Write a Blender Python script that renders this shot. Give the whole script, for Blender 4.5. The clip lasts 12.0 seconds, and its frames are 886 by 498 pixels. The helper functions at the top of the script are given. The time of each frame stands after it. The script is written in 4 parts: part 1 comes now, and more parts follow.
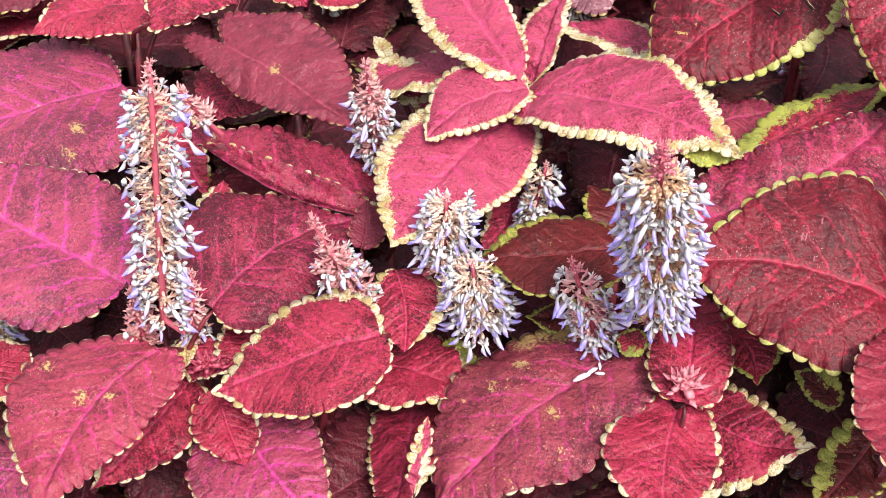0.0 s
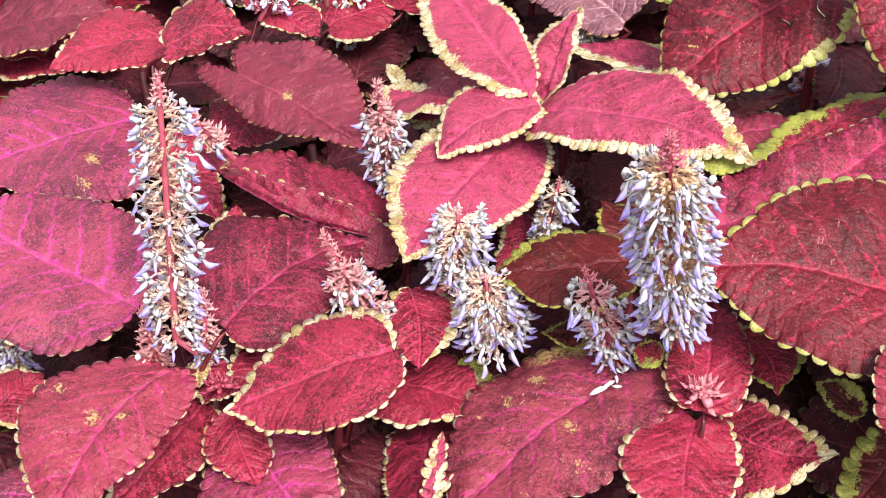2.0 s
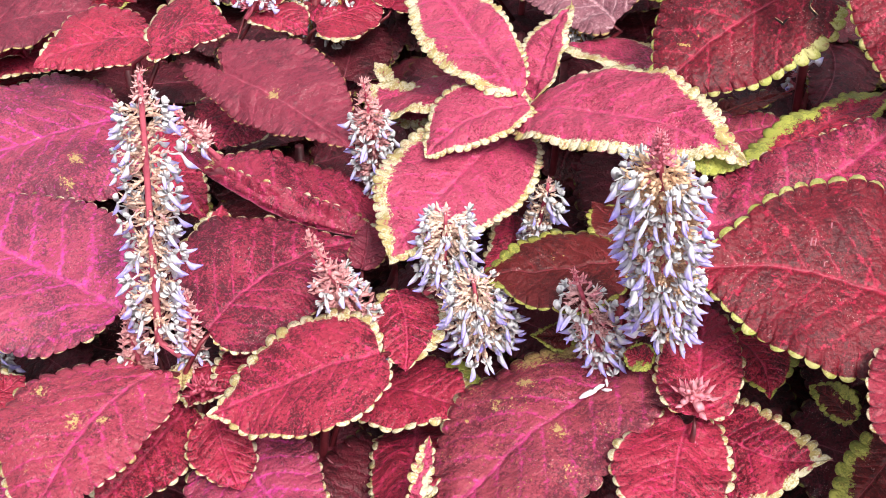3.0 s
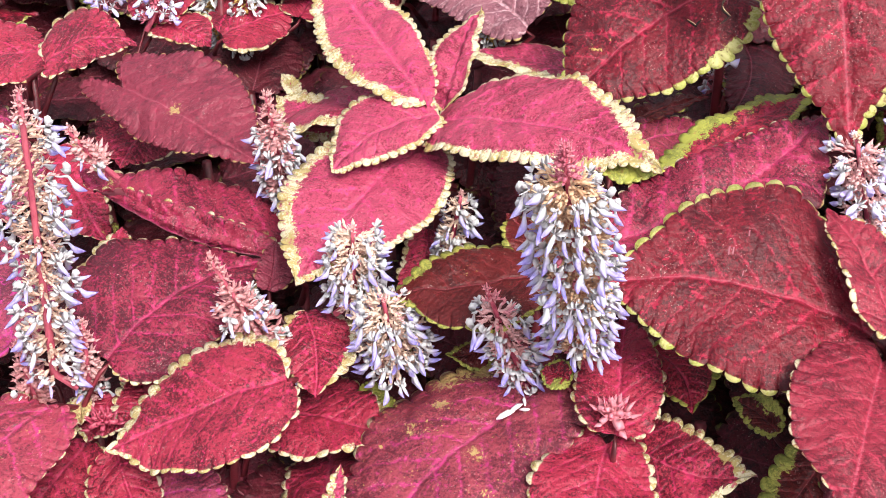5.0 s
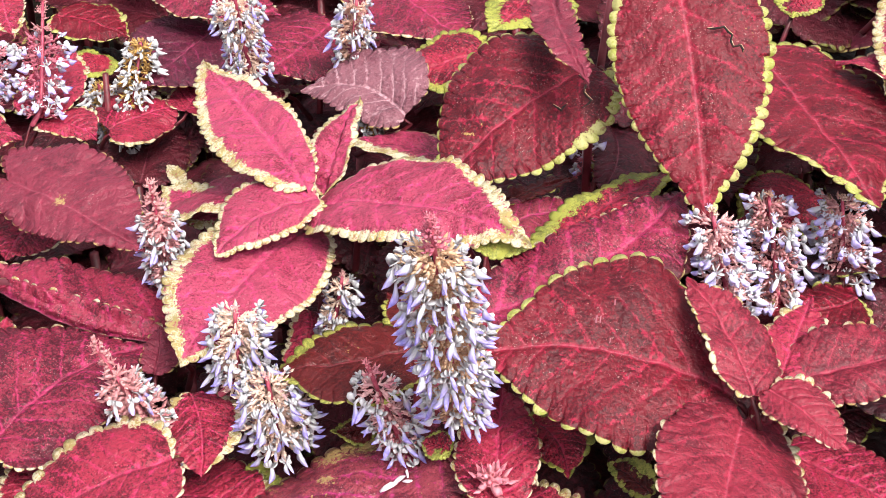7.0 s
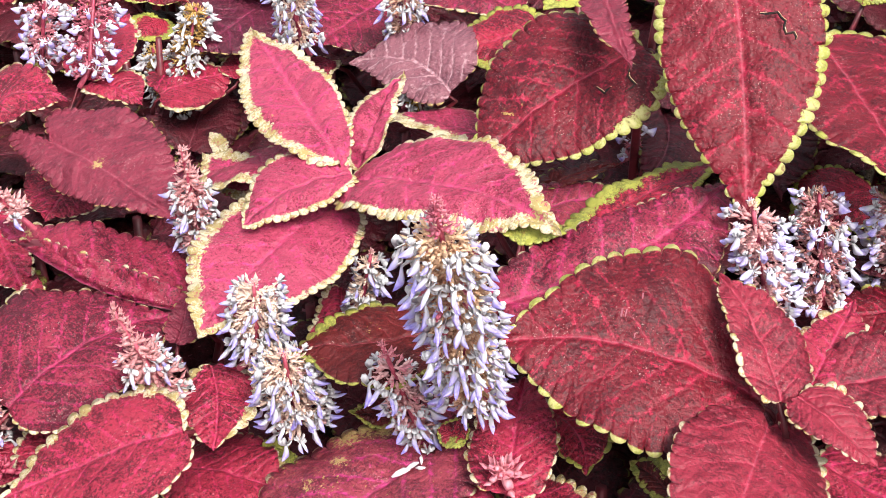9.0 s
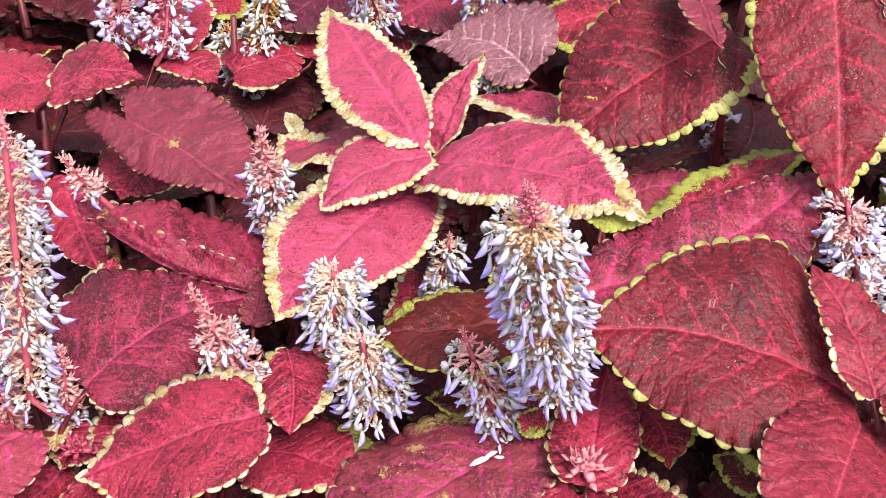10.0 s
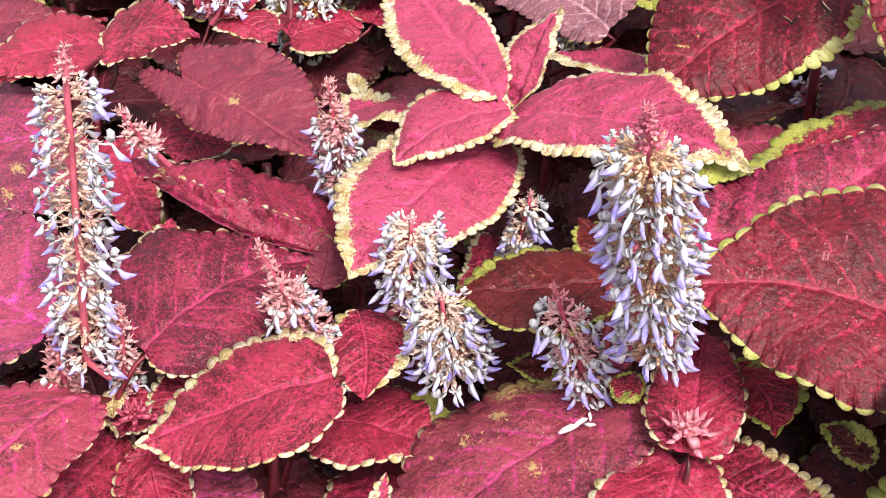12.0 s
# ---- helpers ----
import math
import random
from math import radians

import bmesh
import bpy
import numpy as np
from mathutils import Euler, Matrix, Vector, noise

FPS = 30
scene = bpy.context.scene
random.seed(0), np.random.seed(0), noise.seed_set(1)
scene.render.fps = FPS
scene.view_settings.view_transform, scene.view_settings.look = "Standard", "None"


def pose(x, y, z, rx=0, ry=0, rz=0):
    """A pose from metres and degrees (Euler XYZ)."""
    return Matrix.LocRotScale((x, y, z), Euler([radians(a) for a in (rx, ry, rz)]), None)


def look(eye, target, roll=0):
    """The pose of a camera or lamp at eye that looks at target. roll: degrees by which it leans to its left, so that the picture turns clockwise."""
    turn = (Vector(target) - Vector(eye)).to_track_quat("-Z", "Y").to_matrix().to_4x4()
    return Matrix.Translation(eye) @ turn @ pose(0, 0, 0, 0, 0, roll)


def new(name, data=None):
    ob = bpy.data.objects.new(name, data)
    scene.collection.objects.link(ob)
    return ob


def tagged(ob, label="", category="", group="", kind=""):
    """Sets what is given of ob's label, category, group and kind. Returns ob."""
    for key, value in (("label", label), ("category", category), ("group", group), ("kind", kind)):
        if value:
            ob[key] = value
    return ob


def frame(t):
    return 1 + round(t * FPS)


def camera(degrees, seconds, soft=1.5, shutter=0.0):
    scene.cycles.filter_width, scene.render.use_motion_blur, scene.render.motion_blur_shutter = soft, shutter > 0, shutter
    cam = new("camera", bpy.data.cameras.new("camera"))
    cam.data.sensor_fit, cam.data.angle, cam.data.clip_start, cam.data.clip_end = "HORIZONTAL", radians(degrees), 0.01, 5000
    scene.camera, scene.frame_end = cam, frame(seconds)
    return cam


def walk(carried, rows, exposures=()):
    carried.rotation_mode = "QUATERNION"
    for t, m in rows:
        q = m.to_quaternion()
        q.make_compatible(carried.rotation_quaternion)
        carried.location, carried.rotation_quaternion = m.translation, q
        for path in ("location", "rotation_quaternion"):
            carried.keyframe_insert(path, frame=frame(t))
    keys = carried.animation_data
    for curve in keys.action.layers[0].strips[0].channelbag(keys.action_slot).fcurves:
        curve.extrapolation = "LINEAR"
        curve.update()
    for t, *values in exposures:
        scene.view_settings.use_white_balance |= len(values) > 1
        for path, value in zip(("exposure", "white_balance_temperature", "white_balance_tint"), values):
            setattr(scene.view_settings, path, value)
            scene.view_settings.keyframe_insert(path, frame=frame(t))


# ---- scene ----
cam = camera(38.1, 12.0, soft=0.8)
PATH = [
    (0, (0.162, -0.122, 0.781), (0.045, 1.309, -0.611), 1.9),
    (0.5, (0.161, -0.123, 0.769), (0.041, 1.346, -0.582), 1.9),
    (1, (0.164, -0.129, 0.765), (0.036, 1.341, -0.584), 0.8),
    (1.5, (0.167, -0.133, 0.764), (0.025, 1.349, -0.572), 0.2),
    (2, (0.17, -0.134, 0.761), (0.0, 1.368, -0.549), -0.2),
    (2.5, (0.17, -0.133, 0.758), (0.004, 1.374, -0.546), -0.2),
    (2.7, (0.17, -0.131, 0.757), (0.007, 1.373, -0.551), -0.0),
    (4.3, (0.187, -0.115, 0.749), (0.037, 1.39, -0.559), 0.2),
    (4.5, (0.185, -0.113, 0.748), (0.061, 1.393, -0.563), 0.4),
    (5, (0.182, -0.108, 0.746), (0.115, 1.408, -0.556), 0.8),
    (5.5, (0.182, -0.111, 0.745), (0.178, 1.436, -0.522), 0.9),
    (6, (0.184, -0.118, 0.747), (0.215, 1.472, -0.466), 1.2),
    (6.5, (0.19, -0.12, 0.751), (0.261, 1.488, -0.436), 2.0),
    (7, (0.192, -0.127, 0.75), (0.27, 1.489, -0.426), 2.6),
    (9, (0.218, -0.113, 0.744), (0.152, 1.477, -0.467), 2.3),
    (9.5, (0.214, -0.108, 0.742), (0.104, 1.459, -0.495), 1.8),
    (10, (0.207, -0.106, 0.74), (0.06, 1.458, -0.497), 1.4),
    (10.5, (0.197, -0.108, 0.732), (0.005, 1.462, -0.493), 0.8),
    (11, (0.191, -0.11, 0.724), (0.0, 1.466, -0.493), 1.0),
    (11.5, (0.188, -0.105, 0.714), (0.011, 1.48, -0.493), 1.3),
    (12, (0.184, -0.097, 0.702), (0.002, 1.479, -0.516), 0.9),
]
walk(cam, [(t, look(eye, aim, roll)) for t, eye, aim, roll in PATH])

# ---- light ----
sky_world = bpy.data.worlds.new("overcast_sky")
scene.world = sky_world
sky_world.use_nodes = True
wn = sky_world.node_tree
sky = wn.nodes.new("ShaderNodeTexSky")
sky.sky_type, sky.sun_disc = "NISHITA", False
sky.sun_elevation, sky.sun_rotation = radians(58), radians(150)
sky.dust_density = 4.0
pale = wn.nodes.new("ShaderNodeHueSaturation")
pale.inputs["Saturation"].default_value = 0.35
wn.links.new(sky.outputs[0], pale.inputs["Color"])
wn.links.new(pale.outputs[0], wn.nodes["Background"].inputs["Color"])
wn.nodes["Background"].inputs["Strength"].default_value = 0.135

sun = new("sun", bpy.data.lights.new("sun", "SUN"))
sun.data.energy, sun.data.angle, sun.data.color = 1.8, radians(18), (1.0, 0.96, 0.9)
sun.matrix_world = look((0.45, -0.78, 1.45), (0, 0, 0))
scene.view_settings.exposure = 1.0


# ---- materials ----
class Graph:
    """Short names for the nodes of one material."""

    def __init__(self, name):
        self.mat = bpy.data.materials.new(name)
        self.mat.use_nodes = True
        self.tree = self.mat.node_tree
        self.shader = self.tree.nodes["Principled BSDF"]

    def put(self, socket, value):
        if hasattr(value, "is_output"):
            self.tree.links.new(value, socket)
        else:
            socket.default_value = value

    def node(self, kind, **settings):
        n = self.tree.nodes.new(kind)
        for key, value in settings.items():
            setattr(n, key, value)
        return n

    def math(self, op, a, b=0.0, c=0.0, clamp=False):
        n = self.node("ShaderNodeMath", operation=op, use_clamp=clamp)
        for socket, value in zip(n.inputs, (a, b, c)):
            self.put(socket, value)
        return n.outputs[0]

    def ramp(self, value, low, high):
        n = self.node("ShaderNodeMapRange", interpolation_type="SMOOTHSTEP")
        for socket, v in zip(n.inputs, (value, low, high, 0.0, 1.0)):
            self.put(socket, v)
        return n.outputs[0]

    def mix(self, fac, a, b):
        n = self.node("ShaderNodeMix", data_type="RGBA")
        self.put(n.inputs[0], fac)
        self.put(n.inputs[6], (*a, 1) if isinstance(a, tuple) else a)
        self.put(n.inputs[7], (*b, 1) if isinstance(b, tuple) else b)
        return n.outputs[2]

    def noise(self, vector, scale, detail=3.0, rough=0.55):
        n = self.node("ShaderNodeTexNoise")
        self.put(n.inputs["Vector"], vector)
        for key, v in (("Scale", scale), ("Detail", detail), ("Roughness", rough)):
            n.inputs[key].default_value = v
        return n.outputs["Fac"]

    def attr(self, name):
        return self.node("ShaderNodeAttribute", attribute_name=name).outputs["Fac"]

    def place(self):
        """Object coordinates in metres, shifted by a random amount for each object."""
        c = self.node("ShaderNodeTexCoord").outputs["Object"]
        r = self.node("ShaderNodeObjectInfo").outputs["Random"]
        n = self.node("ShaderNodeVectorMath", operation="ADD")
        self.put(n.inputs[0], c)
        k = self.node("ShaderNodeCombineXYZ")
        self.put(k.inputs[0], self.math("MULTIPLY", r, 7.3))
        self.put(k.inputs[1], self.math("MULTIPLY", r, 3.1))
        self.put(n.inputs[1], k.outputs[0])
        return n.outputs[0], r

    def finish(self, colour, rough, height=None, depth=0.0005, strength=0.6, **more):
        self.put(self.shader.inputs["Base Color"], (*colour, 1) if isinstance(colour, tuple) else colour)
        self.put(self.shader.inputs["Roughness"], rough)
        if height is not None:
            b = self.node("ShaderNodeBump")
            b.inputs["Strength"].default_value, b.inputs["Distance"].default_value = strength, depth
            self.put(b.inputs["Height"], height)
            self.put(self.shader.inputs["Normal"], b.outputs[0])
        for key, value in more.items():
            self.put(self.shader.inputs[key.replace("_", " ")], value)
        return self.mat


def leaf_material(name, high, low, vein, rim, rim_low, glow=0.5, spots=0.0, speckle=0.5, reach=0.5, gone=0.30, bias=0.0, flecks=0.5, patchy=0.7):
    """A coleus blade: patches of two tones, hot flecks that crowd along the veins, fuzzy broken veins, a beaded pale rim."""
    g = Graph(name)
    place, rnd = g.place()
    s, side, edge, rim_width = g.attr("along"), g.attr("side"), g.attr("edge"), g.attr("rim")
    off = g.math("ABSOLUTE", side)
    which = g.math("GREATER_THAN", side, 0.0)
    wobble = g.noise(place, 60.0, 2.0)
    shake = g.noise(place, 190.0, 3.0)
    fray = g.math("SUBTRACT", g.noise(place, 620.0, 4.0, 0.75), 0.5)
    torn = g.noise(place, 300.0, 4.0, 0.7)
    phase = g.math("MULTIPLY", g.math("SUBTRACT", s, g.math("MULTIPLY", g.math("POWER", off, 1.15), 0.95)), 7.5)
    phase = g.math("ADD", phase, g.math("MULTIPLY_ADD", which, 0.37, g.math("MULTIPLY_ADD", wobble, 0.5, g.math("MULTIPLY", shake, 0.25))))
    across = g.math("ABSOLUTE", g.math("SUBTRACT", g.math("FRACT", phase), 0.5))
    frayed = g.math("ADD", across, g.math("MULTIPLY", fray, 0.28))
    lateral = g.ramp(frayed, 0.40, 0.50)
    valley = g.ramp(across, 0.20, 0.5)
    mid = g.ramp(g.math("ADD", off, g.math("MULTIPLY", fray, 0.020)), 0.017, 0.004)
    core = g.ramp(g.math("ADD", off, g.math("MULTIPLY", wobble, 0.12)), reach * 0.62, 0.06)
    streak_at = g.node("ShaderNodeCombineXYZ")
    g.put(streak_at.inputs[0], g.math("MULTIPLY", phase, 2.4))
    g.put(streak_at.inputs[1], g.math("MULTIPLY", off, 14.0))
    g.put(streak_at.inputs[2], g.math("MULTIPLY", rnd, 40.0))
    streak = g.noise(streak_at.outputs[0], 2.0, 5.0, 0.65)
    broad = g.noise(place, 48.0, 3.0, 0.6)
    blotch = g.noise(place, 270.0, 5.0, 0.7)
    grain = g.noise(place, 1050.0, 3.0, 0.7)
    shaken = g.node("ShaderNodeVectorMath", operation="MULTIPLY_ADD")
    swirl = g.node("ShaderNodeTexNoise")
    g.put(swirl.inputs["Vector"], place)
    swirl.inputs["Scale"].default_value = 260.0
    g.put(shaken.inputs[0], swirl.outputs["Color"])
    shaken.inputs[1].default_value = (0.0045, 0.0045, 0.0045)
    g.put(shaken.inputs[2], place)
    quilt = g.node("ShaderNodeTexVoronoi", feature="SMOOTH_F1")
    g.put(quilt.inputs["Vector"], shaken.outputs[0])
    quilt.inputs["Scale"].default_value = 390.0
    quilt.inputs["Smoothness"].default_value = 0.35
    dome = g.math("MULTIPLY", quilt.outputs["Distance"], -1.0)
    body = g.math("ADD", g.math("MULTIPLY", streak, 0.34), g.math("MULTIPLY", blotch, 0.30))
    body = g.math("ADD", body, g.math("MULTIPLY", broad, 0.46))
    body = g.math("ADD", body, g.math("MULTIPLY", core, 0.07 * glow))
    body = g.math("ADD", body, g.math("MULTIPLY", g.math("SUBTRACT", grain, 0.5), 0.85 * speckle))
    body = g.math("ADD", body, g.math("MULTIPLY", g.math("SUBTRACT", rnd, 0.5), 0.08))
    colour = g.mix(g.ramp(body, 0.475 + bias, 0.61 + bias), low, high)
    # fine net of the quilted skin, darker in its meshes
    cells = g.node("ShaderNodeTexVoronoi", feature="DISTANCE_TO_EDGE")
    g.put(cells.inputs["Vector"], shaken.outputs[0])
    cells.inputs["Scale"].default_value = 380.0
    colour = g.mix(g.math("MULTIPLY", g.ramp(cells.outputs["Distance"], 0.10, 0.45), g.math("MULTIPLY", g.ramp(torn, 0.60, 0.40), 0.40)), colour, low)
    pepper = g.ramp(g.noise(place, 760.0, 3.0, 0.7), 0.44, 0.34)
    colour = g.mix(g.math("MULTIPLY", pepper, 0.55 * speckle), colour, tuple(0.55 * c for c in low))
    salt = g.ramp(g.noise(place, 980.0, 3.0, 0.7), 0.60, 0.70)
    colour = g.mix(g.math("MULTIPLY", salt, 0.45 * speckle), colour, tuple(min(1.0, 1.35 * c + 0.03) for c in high))
    # hot flecks, most of them along the veins
    crowd = g.math("ADD", g.math("MULTIPLY", g.ramp(across, 0.22, 0.5), 0.075), g.math("MULTIPLY", core, 0.035))
    dots = g.ramp(g.math("ADD", g.math("ADD", g.noise(place, 480.0, 3.0, 0.6), crowd), g.math("MULTIPLY", g.math("SUBTRACT", wobble, 0.5), 0.30)), 0.60, 0.73)
    colour = g.mix(g.math("MULTIPLY", dots, flecks), colour, vein)
    veins = g.math("MAXIMUM", g.math("MULTIPLY", lateral, g.ramp(off, 0.42, 0.02)), mid)
    veins = g.math("MULTIPLY", veins, g.math("ADD", 0.12, g.math("MULTIPLY", g.ramp(torn, 0.38, 0.62), 0.88)), clamp=True)
    colour = g.mix(g.math("MULTIPLY", veins, 0.95 * glow + 0.10, clamp=True), colour, vein)
    line = g.math("MAXIMUM", g.ramp(off, 0.006, 0.001), g.math("MULTIPLY", g.ramp(across, 0.478, 0.498), g.math("MULTIPLY", g.ramp(off, 0.34, 0.04), 0.5)))
    colour = g.mix(g.math("MULTIPLY", line, 0.22), colour, (0.55, 0.17, 0.22))
    # sparkle of light on the leaf hairs, painted as pale specks in loose clusters
    glints = g.math("MULTIPLY", g.ramp(g.noise(place, 1300.0, 2.0, 0.6), 0.62, 0.70), g.ramp(g.noise(place, 70.0, 3.0, 0.6), 0.42, 0.66))
    colour = g.mix(g.math("MULTIPLY", glints, 0.40), colour, (0.72, 0.50, 0.46))
    if spots:
        worn = g.ramp(g.math("ADD", g.noise(place, 75.0, 2.0), g.math("MULTIPLY", g.math("SUBTRACT", blotch, 0.5), 0.9)), 0.86 - 0.12 * spots, 0.92 - 0.12 * spots)
        fleck = g.ramp(g.math("ADD", g.noise(place, 900.0, 2.0), g.math("MULTIPLY", g.noise(place, 90.0, 2.0), 0.5)), 1.05 - 0.1 * spots, 1.13 - 0.1 * spots)
        colour = g.mix(g.math("MULTIPLY", g.math("MAXIMUM", g.math("MULTIPLY", worn, g.ramp(torn, 0.40, 0.55)), fleck), 0.7), colour, (0.50, 0.40, 0.12))
    stain = g.ramp(g.math("ADD", g.attr("stain"), g.math("MULTIPLY", fray, 3.0)), 0.42, 0.62)
    stain = g.math("MULTIPLY", stain, g.ramp(g.attr("stain"), 0.0, 0.3))
    colour = g.mix(g.math("MULTIPLY", stain, 0.8), colour, g.mix(blotch, (0.34, 0.22, 0.06), (0.58, 0.48, 0.20)))
    ragged = g.math("ADD", edge, g.math("MULTIPLY", fray, g.math("ADD", g.math("MULTIPLY", g.math("MAXIMUM", rim_width, 0.0), 2.4), 0.0010)))
    rim_fac = g.ramp(g.math("SUBTRACT", ragged, rim_width), 0.00022, -0.00022)
    rim_fac = g.math("MULTIPLY", rim_fac, g.ramp(g.noise(place, 95.0, 2.0), gone, gone + 0.10))
    rim_fac = g.math("MULTIPLY", rim_fac, g.math("SUBTRACT", 1.0, g.math("MULTIPLY", g.ramp(g.math("ADD", torn, g.math("MULTIPLY", fray, 0.6)), 0.58, 0.66), patchy)))
    rim_colour = g.mix(g.ramp(g.math("ADD", g.noise(place, 130.0, 3.0), g.math("MULTIPLY", g.math("SUBTRACT", grain, 0.5), 1.1)), 0.44, 0.60), rim, rim_low)
    colour = g.mix(rim_fac, colour, rim_colour)
    height = g.math("ADD", g.math("MULTIPLY", dome, 1.5), g.math("MULTIPLY", grain, 0.9))
    height = g.math("SUBTRACT", height, g.math("MULTIPLY", g.math("ADD", g.math("MULTIPLY", valley, 0.8), g.math("MULTIPLY", lateral, 0.25)), g.ramp(off, 0.45, 0.1)))
    height = g.math("SUBTRACT", height, g.math("MULTIPLY", g.ramp(off, 0.030, 0.004), 1.5))
    height = g.math("MULTIPLY", height, g.math("SUBTRACT", 1.0, g.math("MULTIPLY", rim_fac, 0.5)))
    rough = g.math("ADD", 0.24, g.math("MULTIPLY", blotch, 0.38))
    return g.finish(colour, rough, height, 0.00050, 0.80, Specular_IOR_Level=0.30)


CREAM, STRAW, LIME, MOSS = (0.58, 0.51, 0.35), (0.38, 0.29, 0.11), (0.36, 0.36, 0.07), (0.20, 0.21, 0.045)
LEAF = {
    "pink": leaf_material("leaf_pink", (0.392, 0.0502, 0.1022), (0.180, 0.0135, 0.0340), (0.66, 0.045, 0.19), CREAM, STRAW, 0.45, 0.25, 0.9, 0.5, 0.06, -0.02, 0.55, 0.85),
    "red": leaf_material("leaf_red", (0.334, 0.0251, 0.0539), (0.093, 0.0065, 0.0151), (0.60, 0.032, 0.13), CREAM, STRAW, 0.5, 0.3, 0.9, 0.5, 0.20, -0.01, 0.6),
    "marked": leaf_material("leaf_marked", (0.301, 0.0378, 0.0648), (0.119, 0.0144, 0.0281), (0.56, 0.028, 0.18), CREAM, STRAW, 0.7, 0.8, 0.8, 0.6, 0.26, -0.01),
    "worn": leaf_material("leaf_worn", (0.291, 0.0468, 0.0691), (0.119, 0.0189, 0.0324), (0.54, 0.034, 0.20), CREAM, STRAW, 0.8, 1.0, 0.8, 0.5, 0.34, -0.01),
    "dark": leaf_material("leaf_dark", (0.150, 0.0075, 0.0165), (0.062, 0.0038, 0.0082), (0.42, 0.016, 0.056), (0.44, 0.41, 0.16), (0.32, 0.33, 0.07), 0.55, 0.3, 0.7, 0.6, 0.10, 0.0, 0.65, 0.5),
    "magenta": leaf_material("leaf_magenta", (0.330, 0.0468, 0.0918), (0.128, 0.0234, 0.0454), (0.60, 0.040, 0.29), CREAM, STRAW, 0.85, 0.4, 0.9, 0.7, 0.36, 0.0, 0.6),
    "wine": leaf_material("leaf_wine", (0.259, 0.0213, 0.0501), (0.073, 0.0073, 0.0166), (0.52, 0.028, 0.14), CREAM, STRAW, 0.6, 0.3, 0.9, 0.5, 0.32),
    "dusky": leaf_material("leaf_dusky", (0.209, 0.0278, 0.0508), (0.109, 0.0144, 0.0281), (0.30, 0.024, 0.060), STRAW, STRAW, 0.35, 0.10, 0.6, 0.5, 0.38, -0.02, 0.3),
    "rose": leaf_material("leaf_rose", (0.259, 0.0232, 0.0428), (0.106, 0.0088, 0.0181), (0.46, 0.030, 0.075), CREAM, STRAW, 0.5, 0.1, 0.7, 0.5, 0.16, -0.02, 0.4),
    "lime": leaf_material("leaf_lime", (0.350, 0.0194, 0.0446), (0.080, 0.0057, 0.0121), (0.54, 0.034, 0.10), LIME, MOSS, 0.5, 0.6, 0.9, 0.5, 0.0, 0.0, 0.5, 0.3),
    "brown": leaf_material("leaf_brown", (0.121, 0.0126, 0.0130), (0.047, 0.0057, 0.0060), (0.30, 0.020, 0.030), (0.38, 0.36, 0.08), MOSS, 0.3, 0.5, 0.6, 0.4, 0.0, 0.0, 0.25, 0.4),
    "plum": leaf_material("leaf_plum", (0.145, 0.0199, 0.0432), (0.067, 0.0111, 0.0238), (0.30, 0.022, 0.10), STRAW, STRAW, 0.45, 0.1, 0.7, 0.5, 0.40, 0.0, 0.4),
    # low leaves: the canopy's shade is painted into this darker maroon
    "deep": leaf_material("leaf_shade_darkened", (0.097, 0.0110, 0.0194), (0.030, 0.0055, 0.0086), (0.18, 0.015, 0.04), MOSS, (0.10, 0.03, 0.02), 0.4, 0.1, 0.6, 0.5, 0.40),
    "dry": leaf_material("leaf_dry", (0.70, 0.46, 0.24), (0.48, 0.26, 0.13), (0.75, 0.55, 0.35), CREAM, STRAW, 0.5, 0.0, 0.5, 0.5),
    "cream": leaf_material("leaf_cream", (0.60, 0.50, 0.22), (0.40, 0.22, 0.10), (0.50, 0.16, 0.12), CREAM, STRAW, 0.4, 0.0, 0.9, 0.4),
    "grey": leaf_material("leaf_grey", (0.258, 0.0989, 0.1247), (0.147, 0.0455, 0.0630), (0.56, 0.34, 0.37), STRAW, STRAW, 1.0, 0.0, 0.6, 0.9),
}


def plain(name, low, high, scale, rough=0.5, depth=0.0003, shine=0.5):
    g = Graph(name)
    place, rnd = g.place()
    n = g.math("ADD", g.noise(place, scale, 4.0, 0.6), g.math("MULTIPLY", g.math("SUBTRACT", rnd, 0.5), 0.25))
    fine = g.noise(place, scale * 7, 2.0)
    return g.finish(g.mix(g.ramp(n, 0.32, 0.68), low, high), rough, g.math("ADD", n, g.math("MULTIPLY", fine, 0.4)), depth, 0.7, Specular_IOR_Level=shine)


UNDERSIDE = plain("leaf_underside", (0.20, 0.05, 0.075), (0.32, 0.10, 0.13), 160.0, 0.6)
STEM = plain("stem_maroon", (0.07, 0.008, 0.013), (0.20, 0.022, 0.035), 120.0, 0.45)
RACHIS = plain("rachis_rose", (0.34, 0.035, 0.08), (0.54, 0.11, 0.16), 200.0, 0.5)
CALYX = plain("calyx_buff", (0.55, 0.31, 0.23), (0.82, 0.62, 0.50), 330.0, 0.6)
CALYX_ROSE = plain("calyx_rose", (0.50, 0.20, 0.21), (0.74, 0.43, 0.42), 330.0, 0.6)
CALYX_PINK = plain("calyx_pink", (0.50, 0.11, 0.17), (0.70, 0.28, 0.32), 330.0, 0.6)
CALYX_OCHRE = plain("calyx_ochre", (0.42, 0.22, 0.05), (0.68, 0.46, 0.16), 330.0, 0.6)
SOIL = plain("soil", (0.010, 0.007, 0.005), (0.030, 0.020, 0.013), 40.0, 0.95, 0.02, 0.05)
